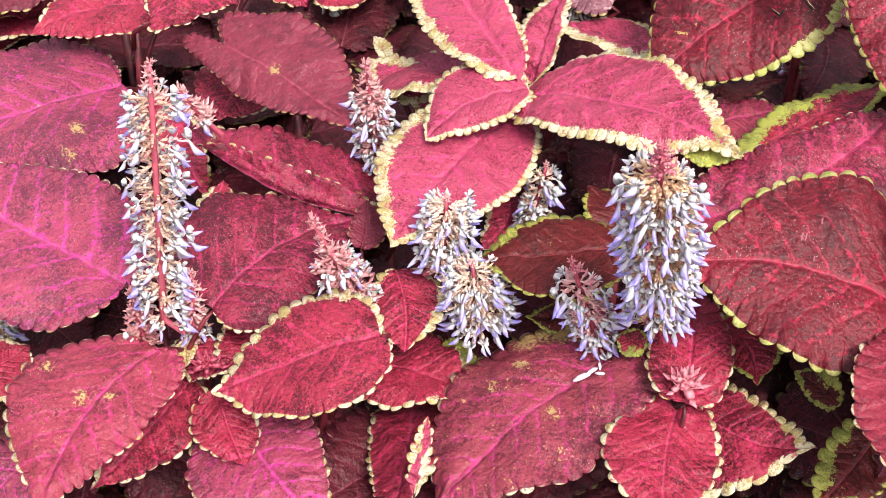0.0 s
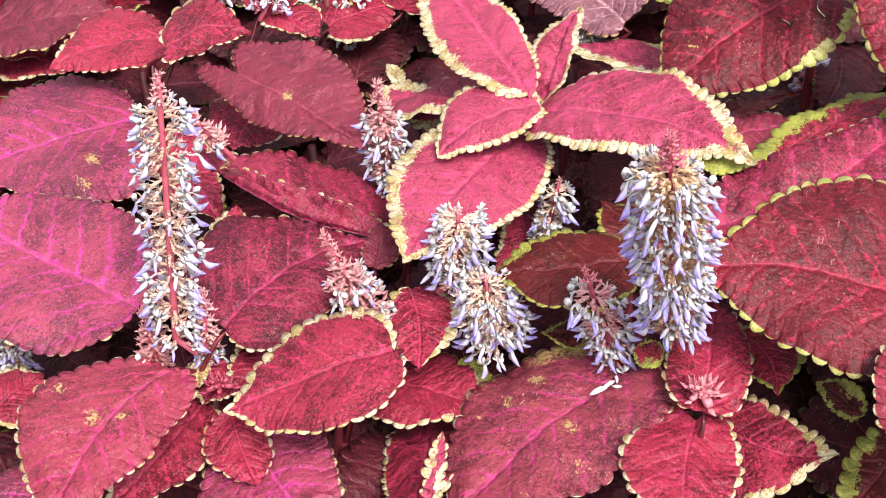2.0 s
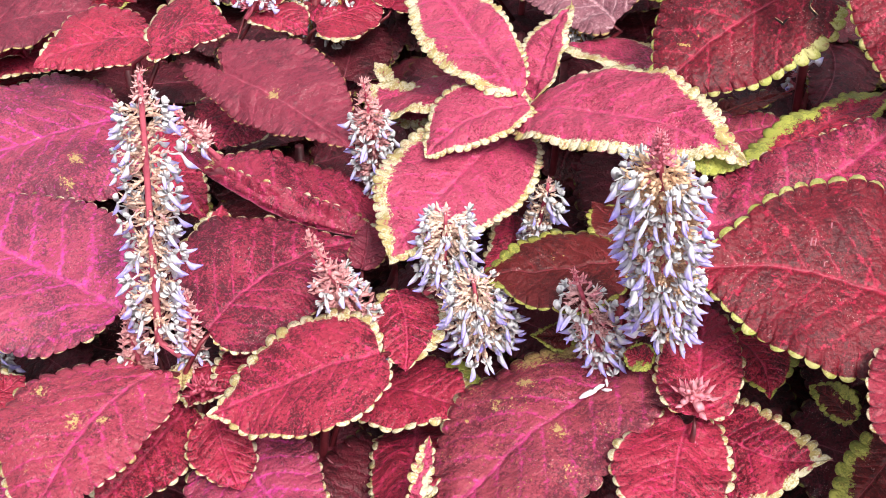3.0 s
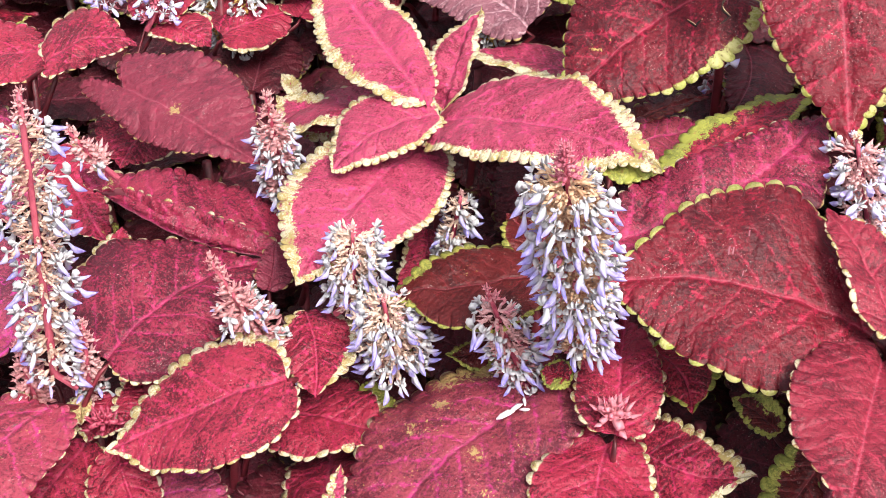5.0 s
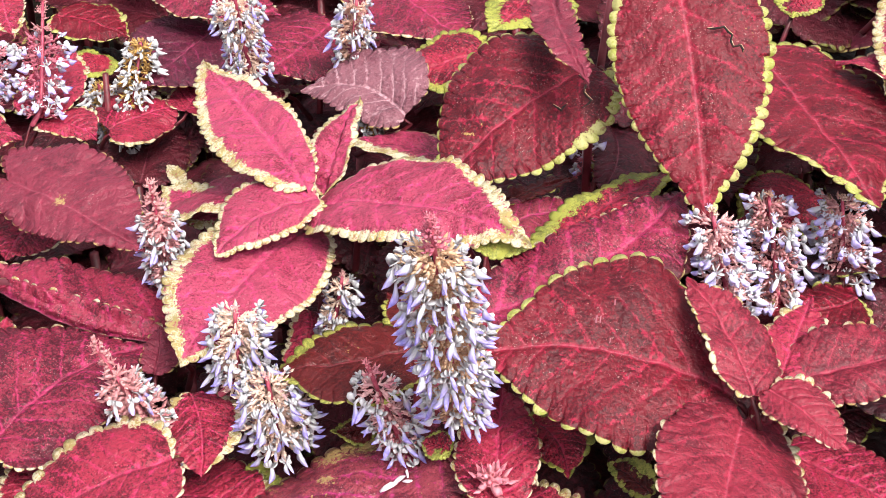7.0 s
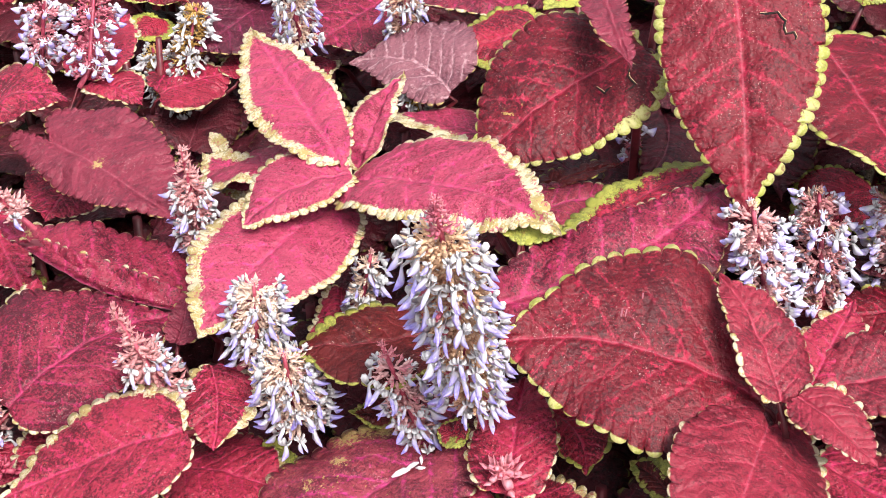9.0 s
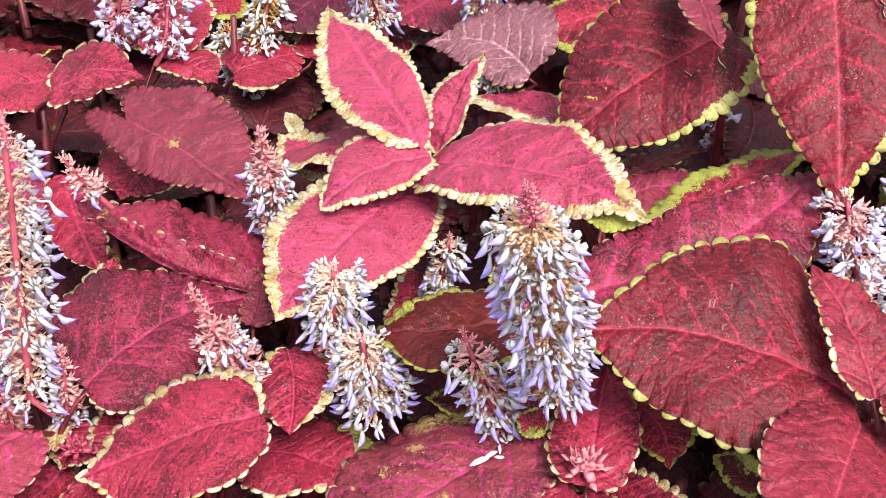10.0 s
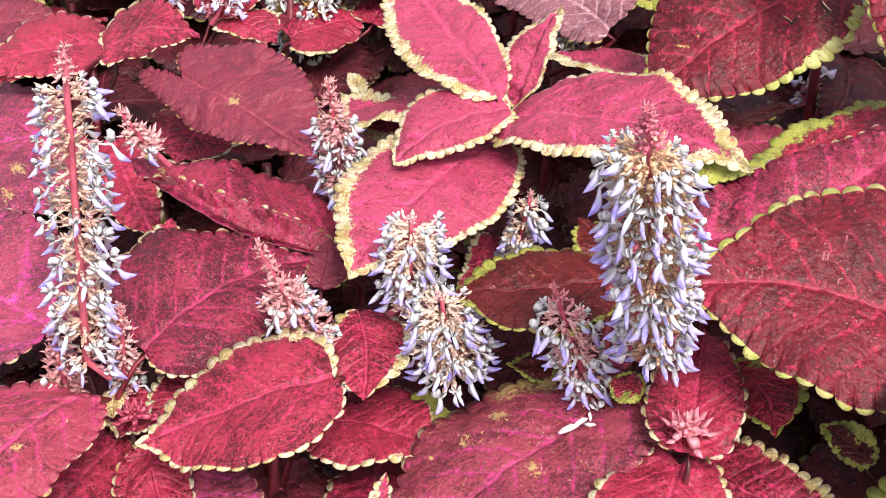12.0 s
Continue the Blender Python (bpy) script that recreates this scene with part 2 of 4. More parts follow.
CALYX_TAN = plain("calyx_tan", (0.58, 0.34, 0.20), (0.80, 0.60, 0.42), 330.0, 0.6)
DRY = plain("dry_bract", (0.55, 0.36, 0.18), (0.78, 0.62, 0.40), 160.0, 0.6)
TEAR = plain("torn_edge", (0.006, 0.003, 0.003), (0.05, 0.02, 0.015), 300.0, 0.9)
PETAL_WHITE = plain("fallen_petal", (0.62, 0.55, 0.60), (0.85, 0.84, 0.84), 300.0, 0.5)


def petal_material(name, tip_low, tip_high, base=(0.60, 0.59, 0.61)):
    g = Graph(name)
    place, rnd = g.place()
    n = g.noise(place, 500.0, 3.0)
    along = g.math("ADD", g.attr("along"), g.math("MULTIPLY", g.math("SUBTRACT", g.math("ADD", n, rnd), 1.0), 0.35))
    violet = g.mix(g.ramp(n, 0.3, 0.7), tip_low, tip_high)
    colour = g.mix(g.ramp(along, 0.36, 0.88), base, violet)
    return g.finish(colour, 0.45, n, 0.0002, 0.5, Subsurface_Weight=0.0, Specular_IOR_Level=0.3)


PETAL = petal_material("petal_violet", (0.23, 0.18, 0.60), (0.48, 0.42, 0.78))
PETAL_PALE = petal_material("petal_pale", (0.36, 0.30, 0.64), (0.60, 0.56, 0.80))
PETAL_LILAC = petal_material("petal_lilac", (0.30, 0.24, 0.66), (0.58, 0.50, 0.86), (0.72, 0.69, 0.80))
PETAL_CREAM = petal_material("petal_cream", (0.62, 0.62, 0.66), (0.80, 0.80, 0.80))


# ---- building blocks ----
def mesh_from(name, verts, faces, mats, slots=None, attrs=None, smooth=True):
    me = bpy.data.meshes.new(name)
    me.from_pydata([tuple(v) for v in verts], [], faces)
    for m in mats:
        me.materials.append(m)
    if slots is not None:
        me.polygons.foreach_set("material_index", slots)
    for key, values in (attrs or {}).items():
        me.attributes.new(key, "FLOAT", "POINT").data.foreach_set("value", values)
    me.polygons.foreach_set("use_smooth", [smooth] * len(me.polygons))
    me.update()
    return me


def tube(points, radii, around=7):
    """Rings of vertices along points, closed at both ends."""
    pts = [Vector(p) for p in points]
    verts, faces = [], []
    lead = Vector((0.31, 0.74, 0.59))
    for i, p in enumerate(pts):
        ahead = (pts[min(i + 1, len(pts) - 1)] - pts[max(i - 1, 0)]).normalized()
        one = ahead.cross(lead).normalized()
        two = ahead.cross(one)
        r = radii[i]
        for k in range(around):
            a = 2 * math.pi * k / around
            verts.append(p + one * (r * math.cos(a)) + two * (r * math.sin(a)))
    for i in range(len(pts) - 1):
        for k in range(around):
            n = (k + 1) % around
            faces.append((i * around + k, i * around + n, (i + 1) * around + n, (i + 1) * around + k))
    faces.append(tuple(reversed(range(around))))
    faces.append(tuple(range((len(pts) - 1) * around, len(pts) * around)))
    return verts, faces


PLACES = {}


def child(name, me, parent, m, label=""):
    """Link a mesh as a part; m is its pose in the world. Poses are kept here, as nothing is evaluated yet."""
    ob = new(name, me)
    ob.parent = parent
    ob.matrix_basis = PLACES[parent.name].inverted() @ m
    PLACES[ob.name] = m.copy()
    return tagged(ob, label) if label else ob


def half_edge(length, half, slim, cord):
    """One side of a blade, from its base round to its tip, evenly dense: points (x, y) and their share of the midrib."""
    a, b = (0.85, 1.12) if slim else (0.60, 1.05) if cord > 0.3 else (0.58, 1.08)
    s = np.linspace(0.0, 1.0, 400) ** 1.6
    peak = a / (a + b)
    x = half * s**a * (1 - s) ** b / (peak**a * (1 - peak) ** b)
    if not slim:
        x = x * (1 - 0.36 * np.exp(-(((s - 0.91) / 0.085) ** 2)))
    lobe = 0.048 if cord > 0.3 else 0.09
    y = length * s - cord * half * (s / lobe) * np.exp(1 - s / lobe)
    run = np.concatenate(([0.0], np.cumsum(np.hypot(np.diff(x), np.diff(y)))))
    return x, y, s, run


def blade(length, left, right, fold, droop, bow, cord, teeth, rim, slim, ruffle, seed, skin, fine=6, across=7, stains=(), pale=None, curl=0.10, tuck=0):
    """A blade edged with rounded beads: base at the origin, tip at +y, upper side +z. Halves may differ in width; tuck folds the left one over, by degrees."""
    rng = random.Random(seed)
    ph = [rng.uniform(0, 6.28) for _ in range(8)]
    bead = length / teeth * (0.76 if rim > 0.0035 else 0.92)
    cords = cord if isinstance(cord, tuple) else (cord, cord)
    halves = [half_edge(length, max(w - 0.30 * bead, 0.4 * w), slim, c) for w, c in zip((left, right), cords)]
    count = max(6, round(0.5 * (halves[0][3][-1] + halves[1][3][-1]) / bead))
    sizes = [[rng.uniform(0.75, 1.25) for _ in range(count)] for _ in range(2)]
    shades = [[rng.choice((0.6, 0.8, 1.0, 1.2, 1.4) if rim < 0.0035 else (0.9, 1.0, 1.1)) for _ in range(count)] for _ in range(2)]
    rows = [(k, math.pi * q / fine) for k in range(count) for q in range(fine)] + [(count - 1, math.pi)]
    share = np.array([(k + 0.5 - 0.5 * math.cos(a)) / count for k, a in rows])
    lobe = np.array([math.sin(a) for k, a in rows])
    fade = np.clip(share * count / 1.5, 0, 1) * np.clip((1 - share) * count / 2.0, 0, 1)
    rims_xy, mids = [], []
    for k, (x, y, s, run) in enumerate(halves):
        at = share * run[-1]
        ex, ey, es = np.interp(at, run, x), np.interp(at, run, y), np.interp(at, run, s)
        tx, ty = np.gradient(ex, at + 1e-9 * np.arange(len(at))), np.gradient(ey, at + 1e-9 * np.arange(len(at)))
        n = np.hypot(tx, ty) + 1e-9
        high = 0.56 * bead * lobe ** 0.8 * fade * np.array([sizes[k][r[0]] for r in rows])
        rims_xy.append((ex, ey, ty / n * high, -tx / n * high, high))
        mids.append(es)
    mid_y = 0.5 * (mids[0] + mids[1]) * length
    v_at = [1 - (1 - j / across) ** 1.45 for j in range(across + 1)]
    cols = [(-v, 0) for v in reversed(v_at[1:])] + [(0.0, 0)] + [(v, 1) for v in v_at[1:]]
    verts, along, side, edge, rims, stained = [], [], [], [], [], []
    for i, (k, angle) in enumerate(rows):
        for v, which in cols:
            ex, ey, nx, ny, high = (q[i] for q in rims_xy[which])
            u = abs(v)
            puff = u**14
            x = math.copysign(u * ex + puff * nx, v)
            y = mid_y[i] + (ey - mid_y[i]) * u ** 0.9 + puff * ny
            s = min(1.0, max(0.0, y / length))
            soft = min(1.0, max(0.0, share[i] * 6)) * min(1.0, (1 - share[i]) * 9)
            z = fold * abs(x) * (0.9 - 0.45 * u)
            p = (s - 0.95 * (abs(x) / length) ** 1.15) * 7.5 + (0.37 if v > 0 else 0.0)
            z += 0.016 * length * abs(math.sin(math.pi * p)) * (1 - u) ** 0.4 * min(1, u * 6) * soft
            z -= curl * ex * u**4
            z += 0.22 * high * puff
            z += ruffle * length * u**3 * math.sin(2 * math.pi * 3.1 * s + ph[3 if v > 0 else 4])
            z += 0.012 * length * math.sin(5 * s + ph[5]) * v + 0.006 * length * math.sin(11 * s + 4 * v + ph[6])
            z += droop * length * 2 * s * (1 - s)
            z += 0.0014 * noise.noise(Vector((x * 130 + seed, y * 130, seed * 0.7))) * soft + 0.0030 * noise.noise(Vector((x * 38, y * 38 + seed, seed * 1.3))) * min(1, u * 2)
            across_x = x
            if tuck and v < 0:
                turn = radians(tuck) * min(1.0, u / 0.12) * min(1.0, 3.2 * (1 - s))
                across_x, z = x * math.cos(turn) + z * math.sin(turn), z * math.cos(turn) - x * math.sin(turn)
            verts.append(Vector((across_x + bow * 4 * s * (1 - s), y, z)))
            along.append(y / length)
            side.append(x / length)
            edge.append((1 - u) * math.hypot(ex, ey - mid_y[i]) * 0.8 - 0.6 * puff * high)
            stained.append(max([0.0] + [1 - math.hypot(x - q * length, y - p0 * length) / (1.6 * r) for p0, q, r in stains]))
            wide = (0.45 if rim < 0.004 else 0.8) + (1.1 if rim < 0.004 else 0.4) * max(0.0, math.sin(3.3 * s + ph[7] + (1.9 if v > 0 else 0)))
            if pale:
                one, two = pale[2:] if v > 0 else pale[:2]
                wide = one + (two - one) * s
            rims.append(rim * wide * shades[which][k] - 0.33 * bead)
    n, wide = len(verts), len(cols)
    thick = 0.00045
    faces = []
    for i in range(len(rows) - 1):
        for j in range(wide - 1):
            a = i * wide + j
            faces.append((a, a + 1, a + wide + 1, a + wide))
    top = len(faces)
    under = [v - Vector((0, 0, thick)) for v in verts]
    faces += [tuple(k + n for k in reversed(f)) for f in faces]
    for first, flip in ((0, False), (wide - 1, True)):
        ring = [i * wide + first for i in range(len(rows))]
        for a, b in zip(ring, ring[1:]):
            f = (a, b, b + n, a + n)
            faces.append(tuple(reversed(f)) if flip else f)
    slots = [0] * top + [1] * top + [0] * (len(faces) - 2 * top)
    return mesh_from("leaf", verts + under, faces, [skin, UNDERSIDE], slots, {"along": along * 2, "side": side * 2, "edge": edge * 2, "rim": rims * 2, "stain": stained * 2})


def plant(x, y, top, label, lean=(0.0, 0.0)):
    """A coleus shoot: an Empty on the soil with its stem; leaves and spikes are added to it."""
    p = tagged(new("coleus_plant"), label, "plant", "coleus plants in the bed")
    p.location = (x, y, 0)
    PLACES[p.name] = Matrix.Translation((x, y, 0))
    p["top"] = top
    steps = 7
    pts = [(lean[0] * (k / steps) ** 2 + 0.003 * math.sin(k * 1.7 + x * 90), lean[1] * (k / steps) ** 2 + 0.003 * math.cos(k * 2.1 + y * 70), top * k / steps - 0.01) for k in range(steps + 1)]
    v, f = tube(pts, [0.0036 - 0.0018 * k / steps for k in range(steps + 1)], 6)
    child("stem", mesh_from("stem", v, f, [STEM]), p, PLACES[p.name], "square maroon stem")
    return p


LEAF_COUNT = [0]
LOOK = {"pink": "rose-pink coleus leaf with wide cream scalloped rim", "red": "crimson coleus leaf with narrow cream scalloped rim",
        "marked": "crimson coleus leaf with yellow blotches and magenta veins", "worn": "worn mauve-red coleus leaf with yellow stains and scratches", "dark": "dark red coleus leaf with greenish scalloped rim",
        "magenta": "purplish red coleus leaf with magenta veins", "wine": "wine-red coleus leaf with thin pale rim", "dusky": "dusky maroon coleus leaf", "rose": "dull rose coleus leaf with thin pale rim",
        "lime": "red coleus leaf with broad lime rim", "brown": "dark brownish maroon coleus leaf with green beaded rim", "plum": "dull plum-purple coleus leaf", "deep": "dark maroon coleus leaf with shade painted into its colour", "dry": "withered buff bract", "cream": "curled pale yellow coleus leaf", "grey": "turned coleus leaf showing its grey-pink underside"}


def leaf(home, skin, base, tip, left, right, turn, rim=0.0022, fold=0.14, droop=0.04, cord=0.12, teeth=15, slim=False, ruffle=0.012, bow=0.0, petiole=True, stains=(), pale=None, curl=0.10, tuck=0):
    """A leaf from its base to its tip, turned about that line by some degrees from lying level."""
    LEAF_COUNT[0] += 1
    a = Vector(tip) - Vector(base)
    length = a.length
    a.normalize()
    x = a.cross(Vector((0, 0, 1))).normalized()
    m = Matrix((x, a, x.cross(a))).transposed().to_4x4()
    m = Matrix.Translation(base) @ Matrix.Rotation(radians(turn), 4, a) @ m
    me = blade(length, left, right, fold, droop, bow, cord, teeth, rim, slim, ruffle, LEAF_COUNT[0], LEAF[skin], stains=stains, pale=pale, curl=curl, tuck=tuck)
    ob = child("leaf", me, home, m, LOOK[skin])
    if petiole:
        axis = PLACES[home.name].translation
        b = Vector(base)
        far = Vector((axis.x, axis.y, b.z)) - b
        if far.length > 0.03:
            far = far.normalized() * 0.03
        back = -a * min(0.008, length * 0.12)
        drop = Vector((0, 0, -1))
        pts = [b + a * 0.003 + drop * 0.0014, b + back * 0.5 + drop * 0.004, b + back + far * 0.4 + drop * 0.014, b + far + drop * 0.034]
        v, f = tube(pts, [0.0008, 0.0010, 0.0013, 0.0016], 6)
        child("petiole", mesh_from("petiole", v, f, [STEM]), ob, Matrix.Identity(4))
    return ob


def petal_mesh(name, skin, length, width, bend, spread):
    """One floret: a thin kinked tube, a keeled lower lip that ends in an upturned point, and a white flared upper lip of four lobes."""
    steps, around = 11, 8
    verts, faces, along = [], [], []
    for k in range(steps + 1):
        s = k / steps
        kink = 0.13 * math.exp(-((s - 0.36) / 0.16) ** 2)
        x, y = length * s, length * bend[0] * s * s
        z = length * (kink + bend[1] * s * s - 0.12 * s + 0.34 * max(0.0, s - 0.62) ** 1.4)
        wide = width * (0.40 + 0.15 * s / 0.36 if s < 0.36 else 0.30 + 0.75 * math.sin(math.pi * (0.12 + 0.88 * (s - 0.36) / 0.64)) ** 0.9)
        deep = wide * (1.0 if s < 0.36 else 1.0 + 0.7 * math.sin(math.pi * min(1.0, (s - 0.36) / 0.6)))
        if k == steps:
            wide, deep = width * 0.06, width * 0.06
        for q in range(around):
            a = 2 * math.pi * q / around
            up = math.sin(a)
            hollow = 0.55 * wide * (1 - abs(math.cos(a))) if up > 0 and 0.42 < s < 0.95 else 0.0
            verts.append(Vector((x, y + wide * math.cos(a), z + deep * up * (0.7 if up > 0 else 1.15) - hollow)))
            along.append(0.04 + 0.96 * s)
    for i in range(steps):
        for q in range(around):
            n = (q + 1) % around
            faces.append((i * around + q, (i + 1) * around + q, (i + 1) * around + n, i * around + n))
    for sign, lift, out in ((-1, 0.30, 0.08), (1, 0.33, 0.07), (-1, 0.14, 0.26), (1, 0.12, 0.28)):
        p0 = Vector((length * 0.33, sign * width * 0.3, length * 0.09))
        end = Vector((spread * length - 0.04 * length, sign * out * length, lift * length))
        wide = Vector((0.14, 0.0, 0.02)) * length
        lobe = [p0 - wide * 0.3, p0 + wide * 0.5, p0 + end * 0.5 + wide * 0.9, p0 + end * 0.9 + wide * 0.8, p0 + end * 1.08 + wide * 0.1, p0 + end * 0.9 - wide * 0.6, p0 + end * 0.5 - wide * 0.6]
        i, n = len(verts), len(lobe)
        back = Vector((-0.02 * length, -sign * 0.02 * length, 0.015 * length))
        verts += lobe + [q + back for q in lobe]
        faces += [tuple(range(i, i + n)), tuple(reversed(range(i + n, i + 2 * n)))] + [(i + a, i + n + a, i + n + (a + 1) % n, i + (a + 1) % n) for a in range(n)]
        along += [0.0] * (2 * n)
    return mesh_from(name, verts, faces, [skin], None, {"along": along})


SHAPES = ((0.0098, 0.00088, (0.12, 0.12), 0.0), (0.0086, 0.00092, (-0.22, -0.12), 0.05), (0.0106, 0.00086, (0.08, -0.26), -0.05), (0.0092, 0.00080, (0.32, 0.05), 0.08), (0.0076, 0.00094, (-0.10, 0.24), 0.0))
FLORETS = {key: [petal_mesh("floret", skin, *shape) for shape in SHAPES]
           for key, skin in (("violet", PETAL), ("pale", PETAL_PALE), ("cream", PETAL_CREAM))}
FLORETS["stout"] = [petal_mesh("floret", skin, n, w, b, 0.0) for skin, n, w, b in ((PETAL_LILAC, 0.0076, 0.0012, (0.1, 0.1)), (PETAL_PALE, 0.0082, 0.0011, (-0.2, -0.1)), (PETAL_LILAC, 0.0070, 0.0012, (0.0, 0.2)))]


def calyx_cluster(rng, spots, size, skins):
    """Small two-lipped cups, each with a pointed lobe, joined."""
    verts, faces, slots = [], [], []
    for m, k in spots:
        n = size * rng.uniform(0.75, 1.25)
        v, f = tube([(0, 0, 0), (n * 0.35, 0, n * 0.10), (n * 0.75, 0, n * 0.08), (n * 1.0, 0, -0.06 * n)], [n * 0.10, n * 0.20, n * 0.26, n * 0.20], 6)
        lobe = [(n * 0.6, 0, n * 0.22), (n * 0.95, n * 0.24, n * 0.50), (n * 1.35, 0, n * 0.95), (n * 0.95, -n * 0.24, n * 0.50)]
        low = [(n * 0.8, n * 0.05, -n * 0.15), (n * 1.15, n * 0.18, -n * 0.24), (n * 1.65, 0, -n * 0.16), (n * 1.15, -n * 0.18, -n * 0.24)]
        for quad in (lobe, low):
            i = len(v)
            v += [Vector(q) for q in quad] + [Vector(q) + Vector((0.0, 0, n * 0.07)) for q in quad]
            f += [(i, i + 1, i + 2, i + 3), (i + 7, i + 6, i + 5, i + 4)] + [(i + a, i + 4 + a, i + 4 + (a + 1) % 4, i + (a + 1) % 4) for a in range(4)]
        faces += [tuple(i + len(verts) for i in q) for q in f]
        slots += [k] * len(f)
        verts += [m @ Vector(q) for q in v]
    return mesh_from("calyx_tuft", verts, faces, skins, slots, smooth=True)


def turned_to(ahead):
    across = Vector((0, 0, 1)).cross(ahead).normalized()
    return Matrix((ahead, across, ahead.cross(across))).transposed().to_4x4()


def spike(home, top, foot, radius, kind, label, bare=0.10, petals="violet", fill=1.0, skins=None, seed=1, gap=0.0052, each=8, front=1.0, droop=0.75, twist=0.52, stout=1.0):
    """A flower spike: rachis, whorls of cups along it, drooping florets on all but its bare tip. front: share of florets towards the path."""
    rng = random.Random(seed)
    top, foot = Vector(top), Vector(foot)
    axis = top - foot
    length = axis.length
    skins = skins or [CALYX, CALYX_ROSE]
    down = PLACES[home.name].translation
    aside = Vector((down.x - foot.x, down.y - foot.y, 0))
    low = foot + aside * min(1.0, 0.008 / max(aside.length, 0.001)) - Vector((0, 0, 0.007))
    pts = [low, low.lerp(foot, 0.6)] + [foot + axis * (k / 8) for k in range(9)]
    v, f = tube(pts, [0.0014, 0.0014] + [stout * (0.0013 - 0.0005 * k / 8) for k in range(9)], 6)
    ob = child("flower_spike", mesh_from("rachis", v, f, [RACHIS]), home, Matrix.Identity(4), label)
    cups, turn = [], rng.uniform(0, 6.28)
    count = max(2, int(length / gap))
    for k in range(count + 1):
        s = k / count
        near_top = max(0.0, (s - (1 - bare)) / max(bare, 0.01))
        opened = near_top <= 0
        turn += twist
        shape = (0.60 + 0.40 * math.sin(math.pi * min(1, 0.22 + 0.62 * (1 - s)))) * (1 - 0.72 * near_top)
        reach = max(0.0015, radius * shape - 0.0075) if opened else 0.0008
        for q in range(each):
            a = turn + q * 6.283 / each + rng.uniform(-0.25, 0.25) * (1 if twist > 0.3 else 0.5)
            facing = max(0.0, -math.sin(a))
            if opened and facing > 0.72 and rng.random() > front:
                if rng.random() < 0.75:
                    continue
            out = Vector((math.cos(a), math.sin(a), 0))
            p = foot + axis * min(1, s + rng.uniform(-0.4, 0.4) / count)
            lift = 0.9 * near_top + rng.uniform(-0.35, 0.25)
            step = reach * rng.uniform(0.35, 0.95)
            grow = (0.75 + 0.3 * rng.random()) * (1 - 0.5 * near_top)
            cups.append((Matrix.Translation(p + out * step) @ turned_to((out + Vector((0, 0, lift))).normalized()) @ Matrix.Scale(grow, 4), 1 if (not opened or rng.random() < 0.2) else 0))
            if reach > 0.005:
                cups.append((Matrix.Translation(p + out * step * 0.4) @ turned_to((out + Vector((0, 0, lift * 0.5))).normalized()) @ Matrix.Scale(grow, 4), 0))
            for extra in range(1 if opened and front == 1.0 else 0):
                b = rng.uniform(0, 6.283)
                way = Vector((math.cos(b), math.sin(b), 0))
                cups.append((Matrix.Translation(p + way * reach * rng.uniform(0.3, 0.9)) @ turned_to((way + Vector((0, 0, rng.uniform(-0.6, 0.3)))).normalized()) @ Matrix.Scale(grow, 4), 0))
            blocked = facing > 0.72 and rng.random() > front
            if opened and not blocked and rng.random() < fill * 0.86:
                tilt = -droop * rng.uniform(0.45, 1.35) if kind != "whorl" else rng.uniform(-0.5, 0.3)
                a2 = a + rng.uniform(-0.3, 0.3)
                ahead = Vector((math.cos(a2), math.sin(a2), tilt)).normalized()
                size = rng.uniform(0.72, 1.18)
                p2 = p + out * (step + 0.0022) + Vector((0, 0, rng.uniform(-0.001, 0.002)))
                child("floret", rng.choice(FLORETS[petals]), ob, Matrix.Translation(p2) @ turned_to(ahead) @ Matrix.Rotation(rng.uniform(-0.6, 0.6), 4, "X") @ Matrix.Scale(size, 4))
    tagged(child("calyx_tuft", calyx_cluster(rng, cups, 0.0042 if kind in ("bud", "lean") else 0.0031, skins), ob, Matrix.Identity(4)), kind="stuff")
    return ob


def bud(home, place, size, label, skin, seed):
    """A tight rosette of pointed bracts at a shoot's tip."""
    rng = random.Random(seed)
    cups = []
    for tier in range(3):
        for q in range(5):
            a = tier * 0.6 + q * 1.257 + rng.uniform(-0.15, 0.15)
            ahead = Vector((math.cos(a), math.sin(a), 0.15 + 0.45 * tier)).normalized()
            across = Vector((0, 0, 1)).cross(ahead).normalized()
            m = Matrix((ahead, across, ahead.cross(across))).transposed().to_4x4()
            cups.append((Matrix.Translation(Vector(place) + Vector((0, 0, tier * size * 0.18))) @ m @ Matrix.Scale((1.25 - 0.25 * tier) * size / 0.0046, 4), 0))
    return child("bud", calyx_cluster(rng, cups, 0.0046, [skin, skin]), home, Matrix.Identity(4), label)


def tear(home, points, width):
    """A chewed slit in a leaf, dark, with a thin dried edge."""
    v, f = tube(points, [width * 0.3] + [width] * (len(points) - 2) + [width * 0.3], 6)
    slit = child("tear", mesh_from("tear", v, f, [TEAR]), home, Matrix.Identity(4), "dark chewed slit in a leaf")
    edge = [Vector(p) + Vector((0.0004, 0.0004, 0.0002)) for p in points]
    v, f = tube(edge, [0.00018] * len(points), 5)
    child("dried_edge", mesh_from("dried_edge", v, f, [DRY]), slit, Matrix.Identity(4))


# ---- plants ----

